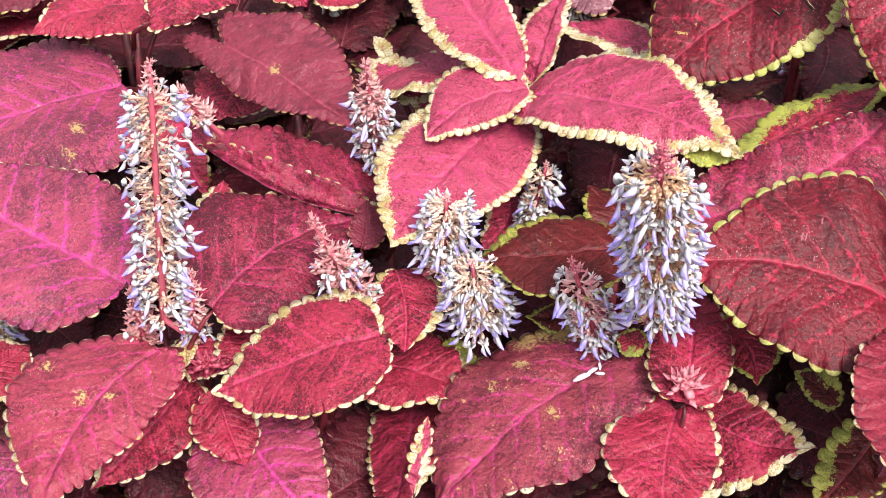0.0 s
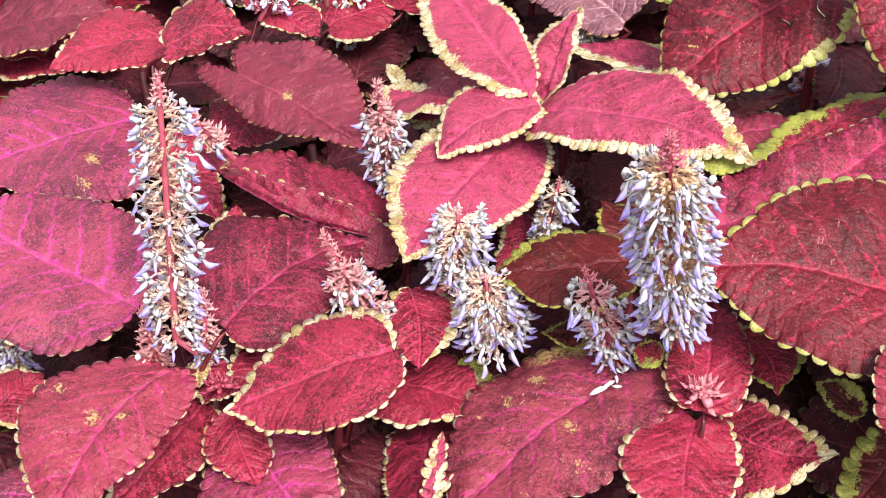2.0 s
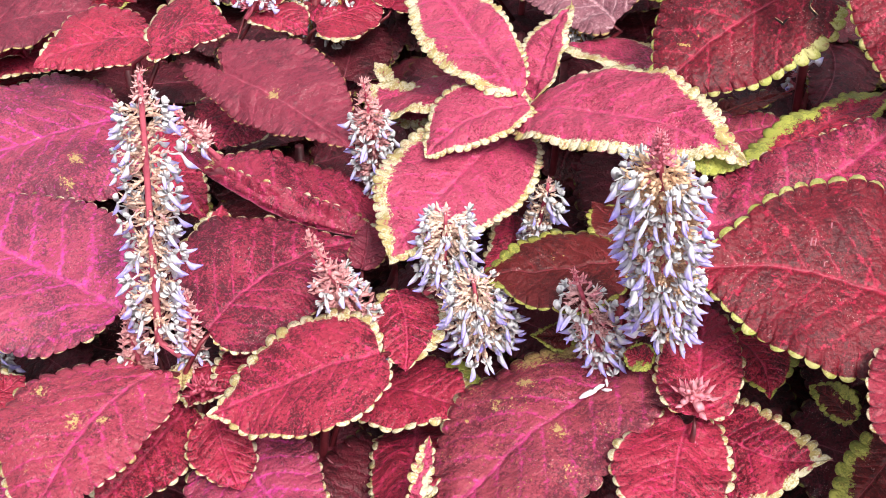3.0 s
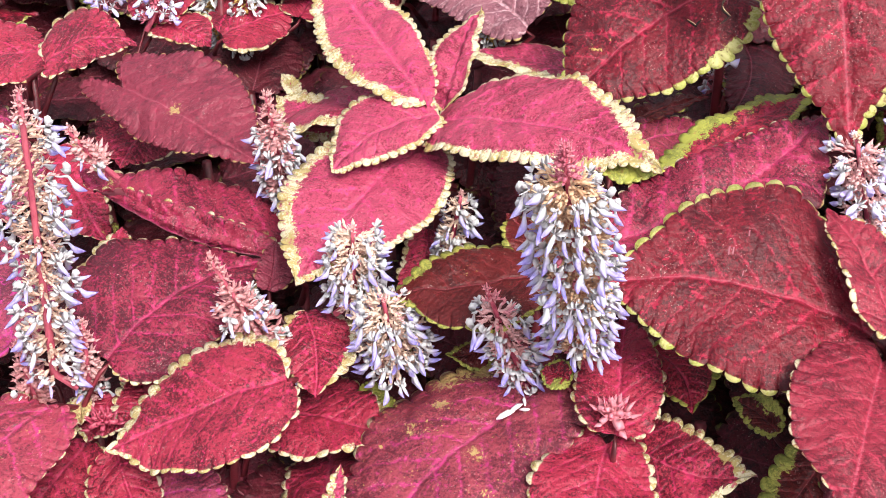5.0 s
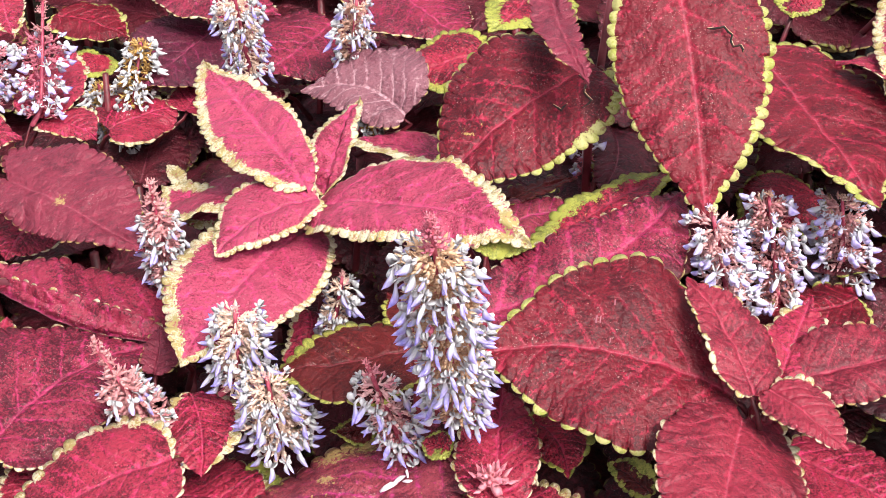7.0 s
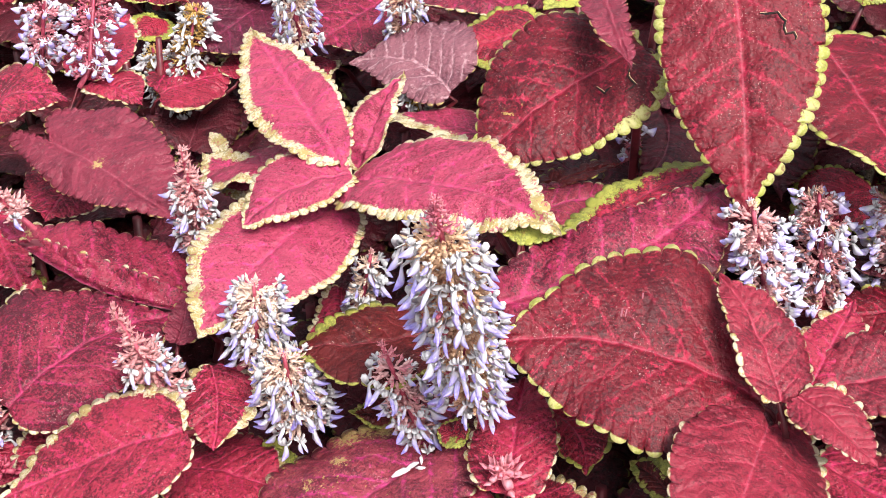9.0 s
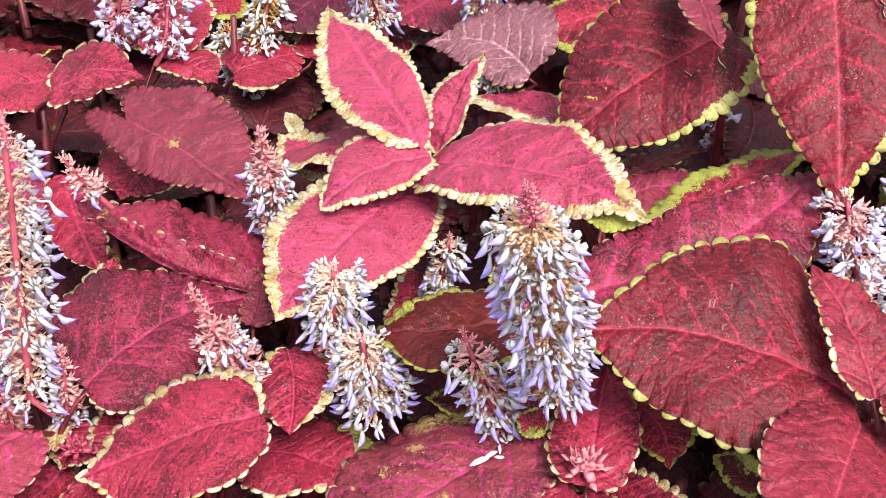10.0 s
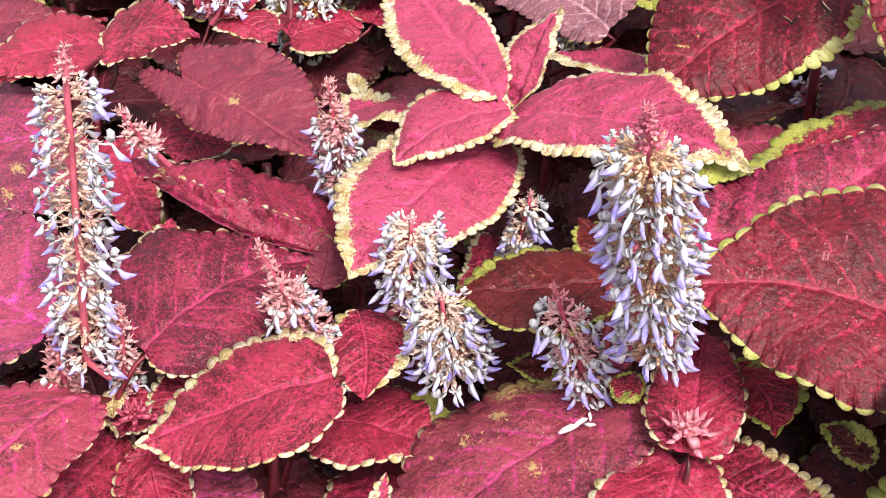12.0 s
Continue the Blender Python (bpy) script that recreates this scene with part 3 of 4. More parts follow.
# bright pink coleus shoot with four spreading leaves
star_plant = plant(0.160, 0.335, 0.433, 'bright pink coleus shoot with four spreading leaves')
leaf(star_plant, 'pink', (0.1558, 0.3347, 0.4272), (0.1094, 0.2534, 0.4166), 0.0306, 0.0346, -2.1, rim=0.0036, fold=0.14, teeth=16, bow=0.0030, slim=True, pale=(0.60, 0.80, 1.50, 1.50))
leaf(star_plant, 'pink', (0.1599, 0.3311, 0.4429), (0.1179, 0.3057, 0.4291), 0.0164, 0.0251, -0.8, rim=0.0036, fold=0.14, teeth=9, bow=0.0065, slim=True, pale=(0.55, 0.60, 0.50, 0.60))
leaf(star_plant, 'pink', (0.1578, 0.3333, 0.4364), (0.2458, 0.2766, 0.4592), 0.0320, 0.0241, 12.1, rim=0.0036, fold=0.14, teeth=18, bow=-0.0059, pale=(0.45, 1.70, 0.50, 1.50), droop=0.10)
leaf(star_plant, 'pink', (0.1618, 0.3412, 0.4366), (0.1756, 0.4056, 0.4504), 0.0115, 0.0088, -22.0, rim=0.0037, fold=0.50, teeth=12, bow=-0.0020, slim=True, pale=(0.50, 0.80, 0.40, 0.60))
leaf(star_plant, 'pink', (0.1545, 0.3356, 0.4443), (0.0964, 0.4480, 0.4436), 0.0231, 0.0171, -9.5, rim=0.0036, fold=0.14, teeth=19, bow=-0.0002, slim=True, pale=(1.10, 1.20, 0.15, 1.30))
leaf(star_plant, 'red', (0.1551, 0.3269, 0.3833), (0.1449, 0.2934, 0.3793), 0.0165, 0.0094, -2.0, rim=0.0011, fold=0.14, teeth=7, bow=-0.0053)
spike(star_plant, (0.1708, 0.3072, 0.4192), (0.1656, 0.3014, 0.3838), 0.0102, 'full', 'white and violet flower spike with buff calyces', seed=12)

# dull rose coleus shoot with paired leaves
rose_plant = plant(0.326, 0.212, 0.433, 'dull rose coleus shoot with paired leaves')
leaf(rose_plant, 'dark', (0.3170, 0.2177, 0.4351), (0.2254, 0.2304, 0.4435), 0.0375, 0.0445, -20.6, rim=0.0015, fold=0.14, teeth=13, slim=True, bow=0.0086, pale=(0.50, 0.90, 0.70, 1.30))
leaf(rose_plant, 'rose', (0.3188, 0.2079, 0.4328), (0.2930, 0.1358, 0.4358), 0.0265, 0.0261, -9.0, rim=0.0009, fold=0.12, teeth=13, bow=0.0007, cord=0.50)
leaf(rose_plant, 'rose', (0.3212, 0.2084, 0.4439), (0.3027, 0.2562, 0.4591), 0.0119, 0.0164, 6.0, rim=0.0009, fold=0.14, teeth=12, bow=0.0020, droop=0.10)
leaf(rose_plant, 'rose', (0.3266, 0.2095, 0.4457), (0.3497, 0.1845, 0.4402), 0.0131, 0.0106, 6.0, rim=0.0007, fold=0.12, teeth=9, bow=0.0, droop=0.10)
leaf(rose_plant, 'rose', (0.3375, 0.2209, 0.4383), (0.4019, 0.2323, 0.4447), 0.0180, 0.0155, 8.0, rim=0.0008, fold=0.16, teeth=13, bow=0.0, droop=0.12)
leaf(rose_plant, 'red', (0.3316, 0.2168, 0.4391), (0.3555, 0.2630, 0.4463), 0.0113, 0.0113, 0.0, rim=0.0008, fold=0.14, teeth=8, bow=0.0)
leaf(rose_plant, 'red', (0.3446, 0.2240, 0.4006), (0.3891, 0.1899, 0.3992), 0.0215, 0.0215, 0.0, rim=0.0007, fold=0.14, teeth=12, bow=0.0)
leaf(rose_plant, 'brown', (0.3092, 0.2057, 0.3859), (0.2802, 0.1672, 0.3813), 0.0141, 0.0129, -4.1, rim=0.0030, fold=0.14, teeth=8, bow=-0.0009)
leaf(rose_plant, 'brown', (0.2941, 0.2182, 0.3821), (0.2782, 0.2326, 0.3839), 0.0068, 0.0093, -5.1, rim=0.0030, fold=0.14, teeth=7, bow=0.0018, slim=True)

# crimson coleus shoot with a small bud
budded_plant = plant(0.232, 0.203, 0.372, 'crimson coleus shoot with a small bud')
leaf(budded_plant, 'red', (0.2307, 0.1974, 0.4013), (0.2366, 0.2535, 0.4052), 0.0160, 0.0158, -5.3, rim=0.0007, fold=0.14, teeth=10, bow=-0.0001, pale=(1.40, 0.80, 1.20, 0.50))
leaf(budded_plant, 'red', (0.2286, 0.2010, 0.3908), (0.2236, 0.1456, 0.3886), 0.0198, 0.0234, 1.7, rim=0.0013, fold=0.14, teeth=9, bow=0.0027, cord=0.31, pale=(1.00, 1.00, 1.00, 1.00))
leaf(budded_plant, 'red', (0.2375, 0.2130, 0.3826), (0.2797, 0.1847, 0.3967), 0.0169, 0.0266, 19.8, rim=0.0018, fold=0.14, teeth=9, bow=0.0073, pale=(0.50, 2.00, 0.50, 2.20))
leaf(budded_plant, 'lime', (0.2154, 0.2242, 0.3983), (0.2041, 0.2284, 0.3989), 0.0059, 0.0068, -6.4, rim=0.0020, fold=0.14, teeth=7, bow=0.0007, slim=True)
spike(budded_plant, (0.2027, 0.1851, 0.5341), (0.2180, 0.2243, 0.4179), 0.0172, 'full', 'white and violet flower spike with buff calyces', seed=7, bare=0.14, droop=0.75, fill=1.0, each=11, gap=0.0046, twist=0.03, skins=[CALYX_TAN, CALYX_PINK])
bud(budded_plant, (0.2292, 0.2028, 0.4043), 0.0050, 'small pink bud of pointed bracts', CALYX_PINK, 5)

# crimson coleus plant with a tall flower spike
tall_plant = plant(0.028, 0.226, 0.373, 'crimson coleus plant with a tall flower spike')
leaf(tall_plant, 'magenta', (-0.0078, 0.2581, 0.3716), (-0.1224, 0.3153, 0.3738), 0.0430, 0.0412, -8.3, rim=0.0006, fold=0.14, teeth=20, bow=-0.0014)
leaf(tall_plant, 'marked', (0.0179, 0.2161, 0.3800), (-0.0093, 0.1398, 0.3661), 0.0251, 0.0376, 3.0, rim=0.0007, fold=0.14, teeth=14, bow=0.0094, stains=((0.313, 0.355, 0.0028), (0.403, 0.065, 0.0036), (0.346, -0.041, 0.0026), ))
leaf(tall_plant, 'red', (0.0252, 0.2254, 0.3507), (-0.0023, 0.1687, 0.3439), 0.0184, 0.0149, -3.0, rim=0.0011, fold=0.14, teeth=11, bow=-0.0026)
leaf(tall_plant, 'red', (0.0404, 0.2162, 0.3571), (0.0585, 0.1836, 0.3510), 0.0128, 0.0143, 0.6, rim=0.0011, fold=0.14, teeth=7, bow=0.0011, slim=True)
leaf(tall_plant, 'magenta', (0.0484, 0.2147, 0.3469), (0.0970, 0.1597, 0.3481), 0.0250, 0.0310, 9.5, rim=0.0006, fold=0.14, teeth=13, bow=0.0045)
leaf(tall_plant, 'wine', (0.0358, 0.2373, 0.3849), (0.0905, 0.2973, 0.3884), 0.0417, 0.0302, 5.8, rim=0.0006, fold=0.14, teeth=14, bow=-0.0086)
leaf(tall_plant, 'red', (0.0207, 0.2688, 0.3841), (0.0239, 0.3134, 0.3894), 0.0092, 0.0107, 0.5, rim=0.0020, fold=0.14, teeth=8, bow=0.0011, slim=True)
leaf(tall_plant, 'red', (0.0335, 0.2406, 0.3608), (0.0285, 0.2174, 0.3580), 0.0142, 0.0146, -1.5, rim=0.0018, fold=0.14, teeth=7, bow=0.0003)
leaf(tall_plant, 'cream', (0.0243, 0.2327, 0.3696), (0.0279, 0.2178, 0.3678), 0.0044, 0.0047, 1.6, rim=0.0015, fold=0.14, teeth=7, bow=0.0002, slim=True)
spike(tall_plant, (0.0241, 0.2430, 0.5059), (0.0184, 0.2267, 0.3871), 0.0148, 'full', 'white and violet flower spike with buff calyces', seed=4, front=0.5, droop=0.6, gap=0.0054, fill=1.0, stout=1.3, twist=0.39, each=9)
spike(tall_plant, (0.0291, 0.2380, 0.4035), (0.0263, 0.2369, 0.3670), 0.0097, 'bud', 'budding flower spike with rosy calyces', seed=5, bare=0.6, skins=[CALYX_ROSE, CALYX_ROSE], fill=0.25)
spike(tall_plant, (0.0060, 0.2290, 0.3988), (0.0067, 0.2293, 0.3676), 0.0098, 'bud', 'budding flower spike with rosy calyces', seed=6, bare=0.6, skins=[CALYX_ROSE, CALYX_ROSE], fill=0.25)
bud(tall_plant, (0.0371, 0.2177, 0.3700), 0.0040, 'tiny crimson bud', RACHIS, 6)

# coleus plant with short violet flower spikes
inner_plant = plant(0.120, 0.258, 0.377, 'coleus plant with short violet flower spikes')
leaf(inner_plant, 'red', (0.1101, 0.2654, 0.3890), (0.1190, 0.2247, 0.3833), 0.0169, 0.0135, 7.4, rim=0.0019, fold=0.14, teeth=7, bow=-0.0026, slim=True)
leaf(inner_plant, 'dry', (0.0992, 0.2483, 0.3810), (0.1129, 0.2365, 0.3796), 0.0047, 0.0044, 5.2, rim=0.0001, fold=0.14, teeth=7, bow=-0.0003)
leaf(inner_plant, 'red', (0.1204, 0.2447, 0.3309), (0.1229, 0.1514, 0.3670), 0.0220, 0.0182, 25.6, rim=0.0011, fold=0.14, teeth=17, bow=-0.0029)
leaf(inner_plant, 'dusky', (0.0936, 0.2768, 0.3889), (0.0918, 0.3063, 0.3924), 0.0064, 0.0080, -0.4, rim=0.0004, fold=0.14, teeth=7, bow=0.0012)
leaf(inner_plant, 'red', (0.1015, 0.2528, 0.3479), (0.1204, 0.2753, 0.3506), 0.0181, 0.0179, 4.4, rim=0.0011, fold=0.14, teeth=7, bow=-0.0002)
leaf(inner_plant, 'lime', (0.1446, 0.2458, 0.3639), (0.1335, 0.2358, 0.3627), 0.0094, 0.0094, -5.1, rim=0.0084, fold=0.14, teeth=7, bow=0.0000, pale=(1.50, 1.50, 1.50, 1.50))
spike(inner_plant, (0.1316, 0.2598, 0.4379), (0.1312, 0.2598, 0.4018), 0.0145, 'full', 'white and violet flower spike with buff calyces', seed=10, droop=0.6, bare=0.05, each=9, gap=0.0042)
spike(inner_plant, (0.1438, 0.2468, 0.4151), (0.1490, 0.2471, 0.3796), 0.0194, 'full', 'white and violet flower spike with buff calyces', seed=11, bare=0.04, droop=0.35, each=11, gap=0.0038)

# dark coleus plant with a broad violet flower spike
big_spike_plant = plant(0.205, 0.255, 0.429, 'dark coleus plant with a broad violet flower spike')
leaf(big_spike_plant, 'worn', (0.1988, 0.2248, 0.3849), (0.1381, 0.1605, 0.3658), 0.0365, 0.0415, 13.3, rim=0.0006, fold=0.14, teeth=13, bow=0.0038, cord=0.95, stains=((0.326, -0.090, 0.0030), (0.396, 0.220, 0.0030), (0.228, 0.223, 0.0030), (0.023, 0.354, 0.0050), (-0.05, 0.30, 0.0085), (0.10, 0.36, 0.0070), (-0.10, 0.16, 0.0060), ))
leaf(big_spike_plant, 'brown', (0.2008, 0.2643, 0.4144), (0.1439, 0.2556, 0.4097), 0.0291, 0.0253, 7.0, rim=0.0024, fold=0.14, teeth=10, bow=-0.0028)
leaf(big_spike_plant, 'wine', (0.2248, 0.2539, 0.4412), (0.3142, 0.3160, 0.4637), 0.0208, 0.0338, 10.9, rim=0.0006, fold=0.02, teeth=19, bow=0.0097)
leaf(big_spike_plant, 'brown', (0.2074, 0.2754, 0.4078), (0.1896, 0.3054, 0.4114), 0.0141, 0.0184, -3.5, rim=0.0024, fold=0.14, teeth=7, bow=0.0033)
leaf(big_spike_plant, 'brown', (0.1865, 0.2603, 0.3810), (0.1675, 0.2536, 0.3802), 0.0095, 0.0055, -6.5, rim=0.0024, fold=0.14, teeth=7, bow=-0.0030)
spike(big_spike_plant, (0.1829, 0.2346, 0.4334), (0.1977, 0.2351, 0.3894), 0.0132, 'full', 'white and violet flower spike with buff calyces', seed=13, droop=0.8, bare=0.25, each=9, skins=[CALYX_ROSE, CALYX_PINK])

# purplish coleus shoot with folded leaf
mid_plant = plant(0.100, 0.310, 0.374, 'purplish coleus shoot with folded leaf')
leaf(mid_plant, 'wine', (0.0951, 0.3005, 0.3849), (0.0006, 0.3358, 0.4004), 0.0132, 0.0370, -8.0, rim=0.0007, fold=0.06, teeth=18, bow=-0.0105, tuck=140, stains=((0.842, 0.06, 0.0020), ))
spike(mid_plant, (0.0055, 0.3220, 0.4328), (0.0145, 0.3255, 0.4139), 0.0050, 'bud', 'budding flower spike with rosy calyces', seed=3, bare=0.6, skins=[CALYX_ROSE, CALYX_ROSE], fill=0.25)
spike(mid_plant, (0.0881, 0.3335, 0.4463), (0.0930, 0.3343, 0.3888), 0.0118, 'lean', 'leaning flower spike, buds above, violet florets below', seed=9, bare=0.3, skins=[CALYX_ROSE, CALYX_ROSE], fill=0.95, each=9)

# dusky coleus plant with heart-shaped leaf
heart_plant = plant(0.000, 0.420, 0.403, 'dusky coleus plant with heart-shaped leaf')
leaf(heart_plant, 'dusky', (0.0092, 0.3884, 0.4106), (0.0830, 0.3299, 0.4132), 0.0323, 0.0179, 20.0, rim=0.0003, fold=0.08, teeth=19, bow=-0.0010, cord=(0.55, 1.70), droop=0.06, stains=((0.40, -0.01, 0.0034), ))
leaf(heart_plant, 'red', (0.0126, 0.4149, 0.3782), (0.0048, 0.3757, 0.3735), 0.0230, 0.0229, -1.3, rim=0.0009, fold=0.14, teeth=7, bow=-0.0001)
leaf(heart_plant, 'red', (0.0082, 0.4440, 0.4147), (0.0189, 0.5009, 0.4216), 0.0153, 0.0170, 1.3, rim=0.0011, fold=0.14, teeth=10, bow=0.0013)
leaf(heart_plant, 'red', (0.0124, 0.4416, 0.4113), (0.0429, 0.4286, 0.4097), 0.0162, 0.0104, 6.3, rim=0.0011, fold=0.14, teeth=7, bow=-0.0043)
spike(heart_plant, (0.0120, 0.4788, 0.4612), (0.0138, 0.4419, 0.4199), 0.0173, 'whorl', 'flower spike with whorls of pale violet florets', seed=14, gap=0.0078, each=11, fill=1.0, petals='stout', skins=[CALYX_PINK, CALYX_ROSE], bare=0.3)
spike(heart_plant, (-0.0131, 0.4664, 0.4457), (-0.0187, 0.4644, 0.4115), 0.0150, 'whorl', 'flower spike with whorls of pale violet florets', seed=15, gap=0.0078, each=11, fill=1.0, petals='stout', skins=[CALYX_PINK, CALYX_ROSE])

# dark red coleus plant with large leaves
upright_plant = plant(0.285, 0.385, 0.528, 'dark red coleus plant with large leaves')
leaf(upright_plant, 'dark', (0.2787, 0.3711, 0.4883), (0.2101, 0.3291, 0.4492), 0.0327, 0.0390, -12.8, rim=0.0018, fold=0.14, teeth=15, bow=0.0047)
leaf(upright_plant, 'dark', (0.3054, 0.3697, 0.5397), (0.3149, 0.2840, 0.4633), 0.0333, 0.0308, 9.7, rim=0.0018, fold=0.05, teeth=20, bow=-0.0018)
leaf(upright_plant, 'dusky', (0.2612, 0.4158, 0.5055), (0.2697, 0.3282, 0.5014), 0.0063, 0.0110, 3.0, rim=0.0003, fold=0.50, teeth=15, bow=0.0030, slim=True)
# three low leaves in the skin that has shade in its colour
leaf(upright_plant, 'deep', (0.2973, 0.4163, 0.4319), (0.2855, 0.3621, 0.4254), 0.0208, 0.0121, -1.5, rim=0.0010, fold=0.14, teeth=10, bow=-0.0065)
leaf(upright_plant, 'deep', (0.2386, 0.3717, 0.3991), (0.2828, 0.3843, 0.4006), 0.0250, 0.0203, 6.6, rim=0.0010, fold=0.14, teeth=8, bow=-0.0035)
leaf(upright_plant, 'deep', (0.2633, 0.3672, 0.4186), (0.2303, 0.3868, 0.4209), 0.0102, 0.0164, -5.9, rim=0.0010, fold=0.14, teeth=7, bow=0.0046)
spike(upright_plant, (0.2822, 0.3853, 0.4394), (0.2835, 0.3909, 0.4218), 0.0060, 'whorl', 'flower spike with whorls of pale violet florets', seed=24, gap=0.0078, each=5, fill=0.8, petals='stout', skins=[CALYX_PINK, CALYX_ROSE])
tear(upright_plant, ((0.3164, 0.3391, 0.5224), (0.3194, 0.3386, 0.5228), (0.3234, 0.3396, 0.5232), (0.3247, 0.3375, 0.5222), (0.3264, 0.3366, 0.5212), (0.3256, 0.3341, 0.5197), (0.3264, 0.3321, 0.5182), (0.3287, 0.3329, 0.5184), (0.3294, 0.3326, 0.5187), (0.3301, 0.3306, 0.5179), (0.3299, 0.3296, 0.5172)), 0.0005)
tear(upright_plant, ((0.2681, 0.3476, 0.4956), (0.2701, 0.3460, 0.4949), (0.2721, 0.3451, 0.4941), (0.2705, 0.3419, 0.4929), (0.2701, 0.3401, 0.4916), (0.2710, 0.3394, 0.4906), (0.2731, 0.3371, 0.4896), (0.2717, 0.3362, 0.4886), (0.2691, 0.3341, 0.4876)), 0.0005)
tear(upright_plant, ((0.2589, 0.3499, 0.4799), (0.2612, 0.3479, 0.4794), (0.2624, 0.3469, 0.4789), (0.2633, 0.3486, 0.4796), (0.2649, 0.3499, 0.4804)), 0.0005)

# dark red coleus plant with a broad leaf
edge_plant = plant(0.362, 0.420, 0.471, 'dark red coleus plant with a broad leaf')
leaf(edge_plant, 'dark', (0.3580, 0.4093, 0.4775), (0.3826, 0.2855, 0.4723), 0.0414, 0.0318, -1.1, rim=0.0024, fold=0.14, teeth=19, bow=-0.0009)
leaf(edge_plant, 'pink', (0.4444, 0.4307, 0.5127), (0.4035, 0.3570, 0.4852), 0.0176, 0.0176, 0.0, rim=0.0036, fold=0.14, teeth=15, bow=0.0, pale=(0.90, 1.10, 0.90, 1.10))
leaf(edge_plant, 'lime', (0.4002, 0.4812, 0.4770), (0.3931, 0.4682, 0.4672), 0.0131, 0.0131, 0.0, rim=0.0030, fold=0.14, teeth=8, bow=0.0)
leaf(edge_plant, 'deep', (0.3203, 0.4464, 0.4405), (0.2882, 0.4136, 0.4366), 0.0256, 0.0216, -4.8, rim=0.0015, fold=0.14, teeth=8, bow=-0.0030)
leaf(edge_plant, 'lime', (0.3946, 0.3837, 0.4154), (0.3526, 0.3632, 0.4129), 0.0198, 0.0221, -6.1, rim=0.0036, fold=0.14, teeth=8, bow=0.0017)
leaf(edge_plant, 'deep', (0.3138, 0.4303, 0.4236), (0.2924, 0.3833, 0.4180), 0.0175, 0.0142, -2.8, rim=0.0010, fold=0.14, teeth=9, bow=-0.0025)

# coleus shoot with a leaf turned over
turned_plant = plant(0.172, 0.430, 0.425, 'coleus shoot with a leaf turned over')
leaf(turned_plant, 'pink', (0.2151, 0.3807, 0.4325), (0.1596, 0.3991, 0.4279), 0.0176, 0.0283, 14.3, rim=0.0074, fold=0.14, teeth=10, bow=0.0080)
leaf(turned_plant, 'grey', (0.1967, 0.4121, 0.4371), (0.1429, 0.4573, 0.4238), 0.0185, 0.0321, -22.0, rim=0.0002, fold=0.30, teeth=12, bow=0.0102)
spike(turned_plant, (0.1090, 0.4764, 0.4701), (0.1152, 0.4771, 0.4253), 0.0167, 'full', 'white and violet flower spike with buff calyces', seed=18)
spike(turned_plant, (0.1717, 0.4719, 0.4705), (0.1684, 0.4718, 0.4292), 0.0137, 'full', 'white and violet flower spike with buff calyces', seed=19)
spike(turned_plant, (0.1448, 0.4338, 0.4000), (0.1438, 0.4337, 0.3874), 0.0046, 'whorl', 'flower spike with whorls of pale violet florets', seed=23, gap=0.0078, each=11, fill=1.0, petals='stout', skins=[CALYX_PINK, CALYX_ROSE])
spike(turned_plant, (0.1820, 0.4290, 0.4305), (0.1793, 0.4241, 0.4238), 0.0061, 'pale', 'fading flower spike with ochre calyces and cream florets', seed=26, petals='cream', skins=[CALYX_OCHRE, CALYX_OCHRE], bare=0.05, fill=1.0, gap=0.0042)

# coleus shoot with lime-rimmed leaves
rimmed_plant = plant(0.235, 0.475, 0.447, 'coleus shoot with lime-rimmed leaves')
leaf(rimmed_plant, 'lime', (0.2386, 0.4612, 0.4457), (0.1944, 0.4524, 0.4360), 0.0232, 0.0243, -10.6, rim=0.0041, fold=0.14, teeth=8, bow=0.0008)
leaf(rimmed_plant, 'lime', (0.2628, 0.5233, 0.4594), (0.2388, 0.4716, 0.4531), 0.0288, 0.0197, -2.9, rim=0.0072, fold=0.14, teeth=10, bow=-0.0068)

# red coleus plant behind the others
back_plant = plant(0.150, 0.535, 0.437, 'red coleus plant behind the others')
leaf(back_plant, 'wine', (0.1555, 0.5304, 0.4274), (0.1192, 0.4767, 0.4209), 0.0378, 0.0343, -3.8, rim=0.0006, fold=0.14, teeth=11, bow=-0.0026)
leaf(back_plant, 'wine', (0.1898, 0.5436, 0.4489), (0.2313, 0.4841, 0.4418), 0.0300, 0.0387, 3.9, rim=0.0006, fold=0.14, teeth=13, bow=0.0065)
leaf(back_plant, 'red', (0.1289, 0.4951, 0.4040), (0.1213, 0.4748, 0.4016), 0.0077, 0.0110, -2.4, rim=0.0011, fold=0.14, teeth=7, bow=0.0025)

# purplish coleus plant behind the others
back_left_plant = plant(0.075, 0.570, 0.415, 'purplish coleus plant behind the others')
leaf(back_left_plant, 'plum', (0.0838, 0.5681, 0.4039), (0.0469, 0.5063, 0.3965), 0.0414, 0.0368, -3.5, rim=0.0006, fold=0.14, teeth=12, bow=-0.0035)
leaf(back_left_plant, 'wine', (0.0591, 0.5948, 0.4271), (0.1258, 0.5484, 0.4215), 0.0250, 0.0311, 5.6, rim=0.0006, fold=0.14, teeth=14, bow=0.0046)
leaf(back_left_plant, 'lime', (0.0140, 0.5731, 0.3816), (0.0032, 0.5500, 0.3789), 0.0157, 0.0155, -2.9, rim=0.0048, fold=0.14, teeth=7, bow=-0.0002)
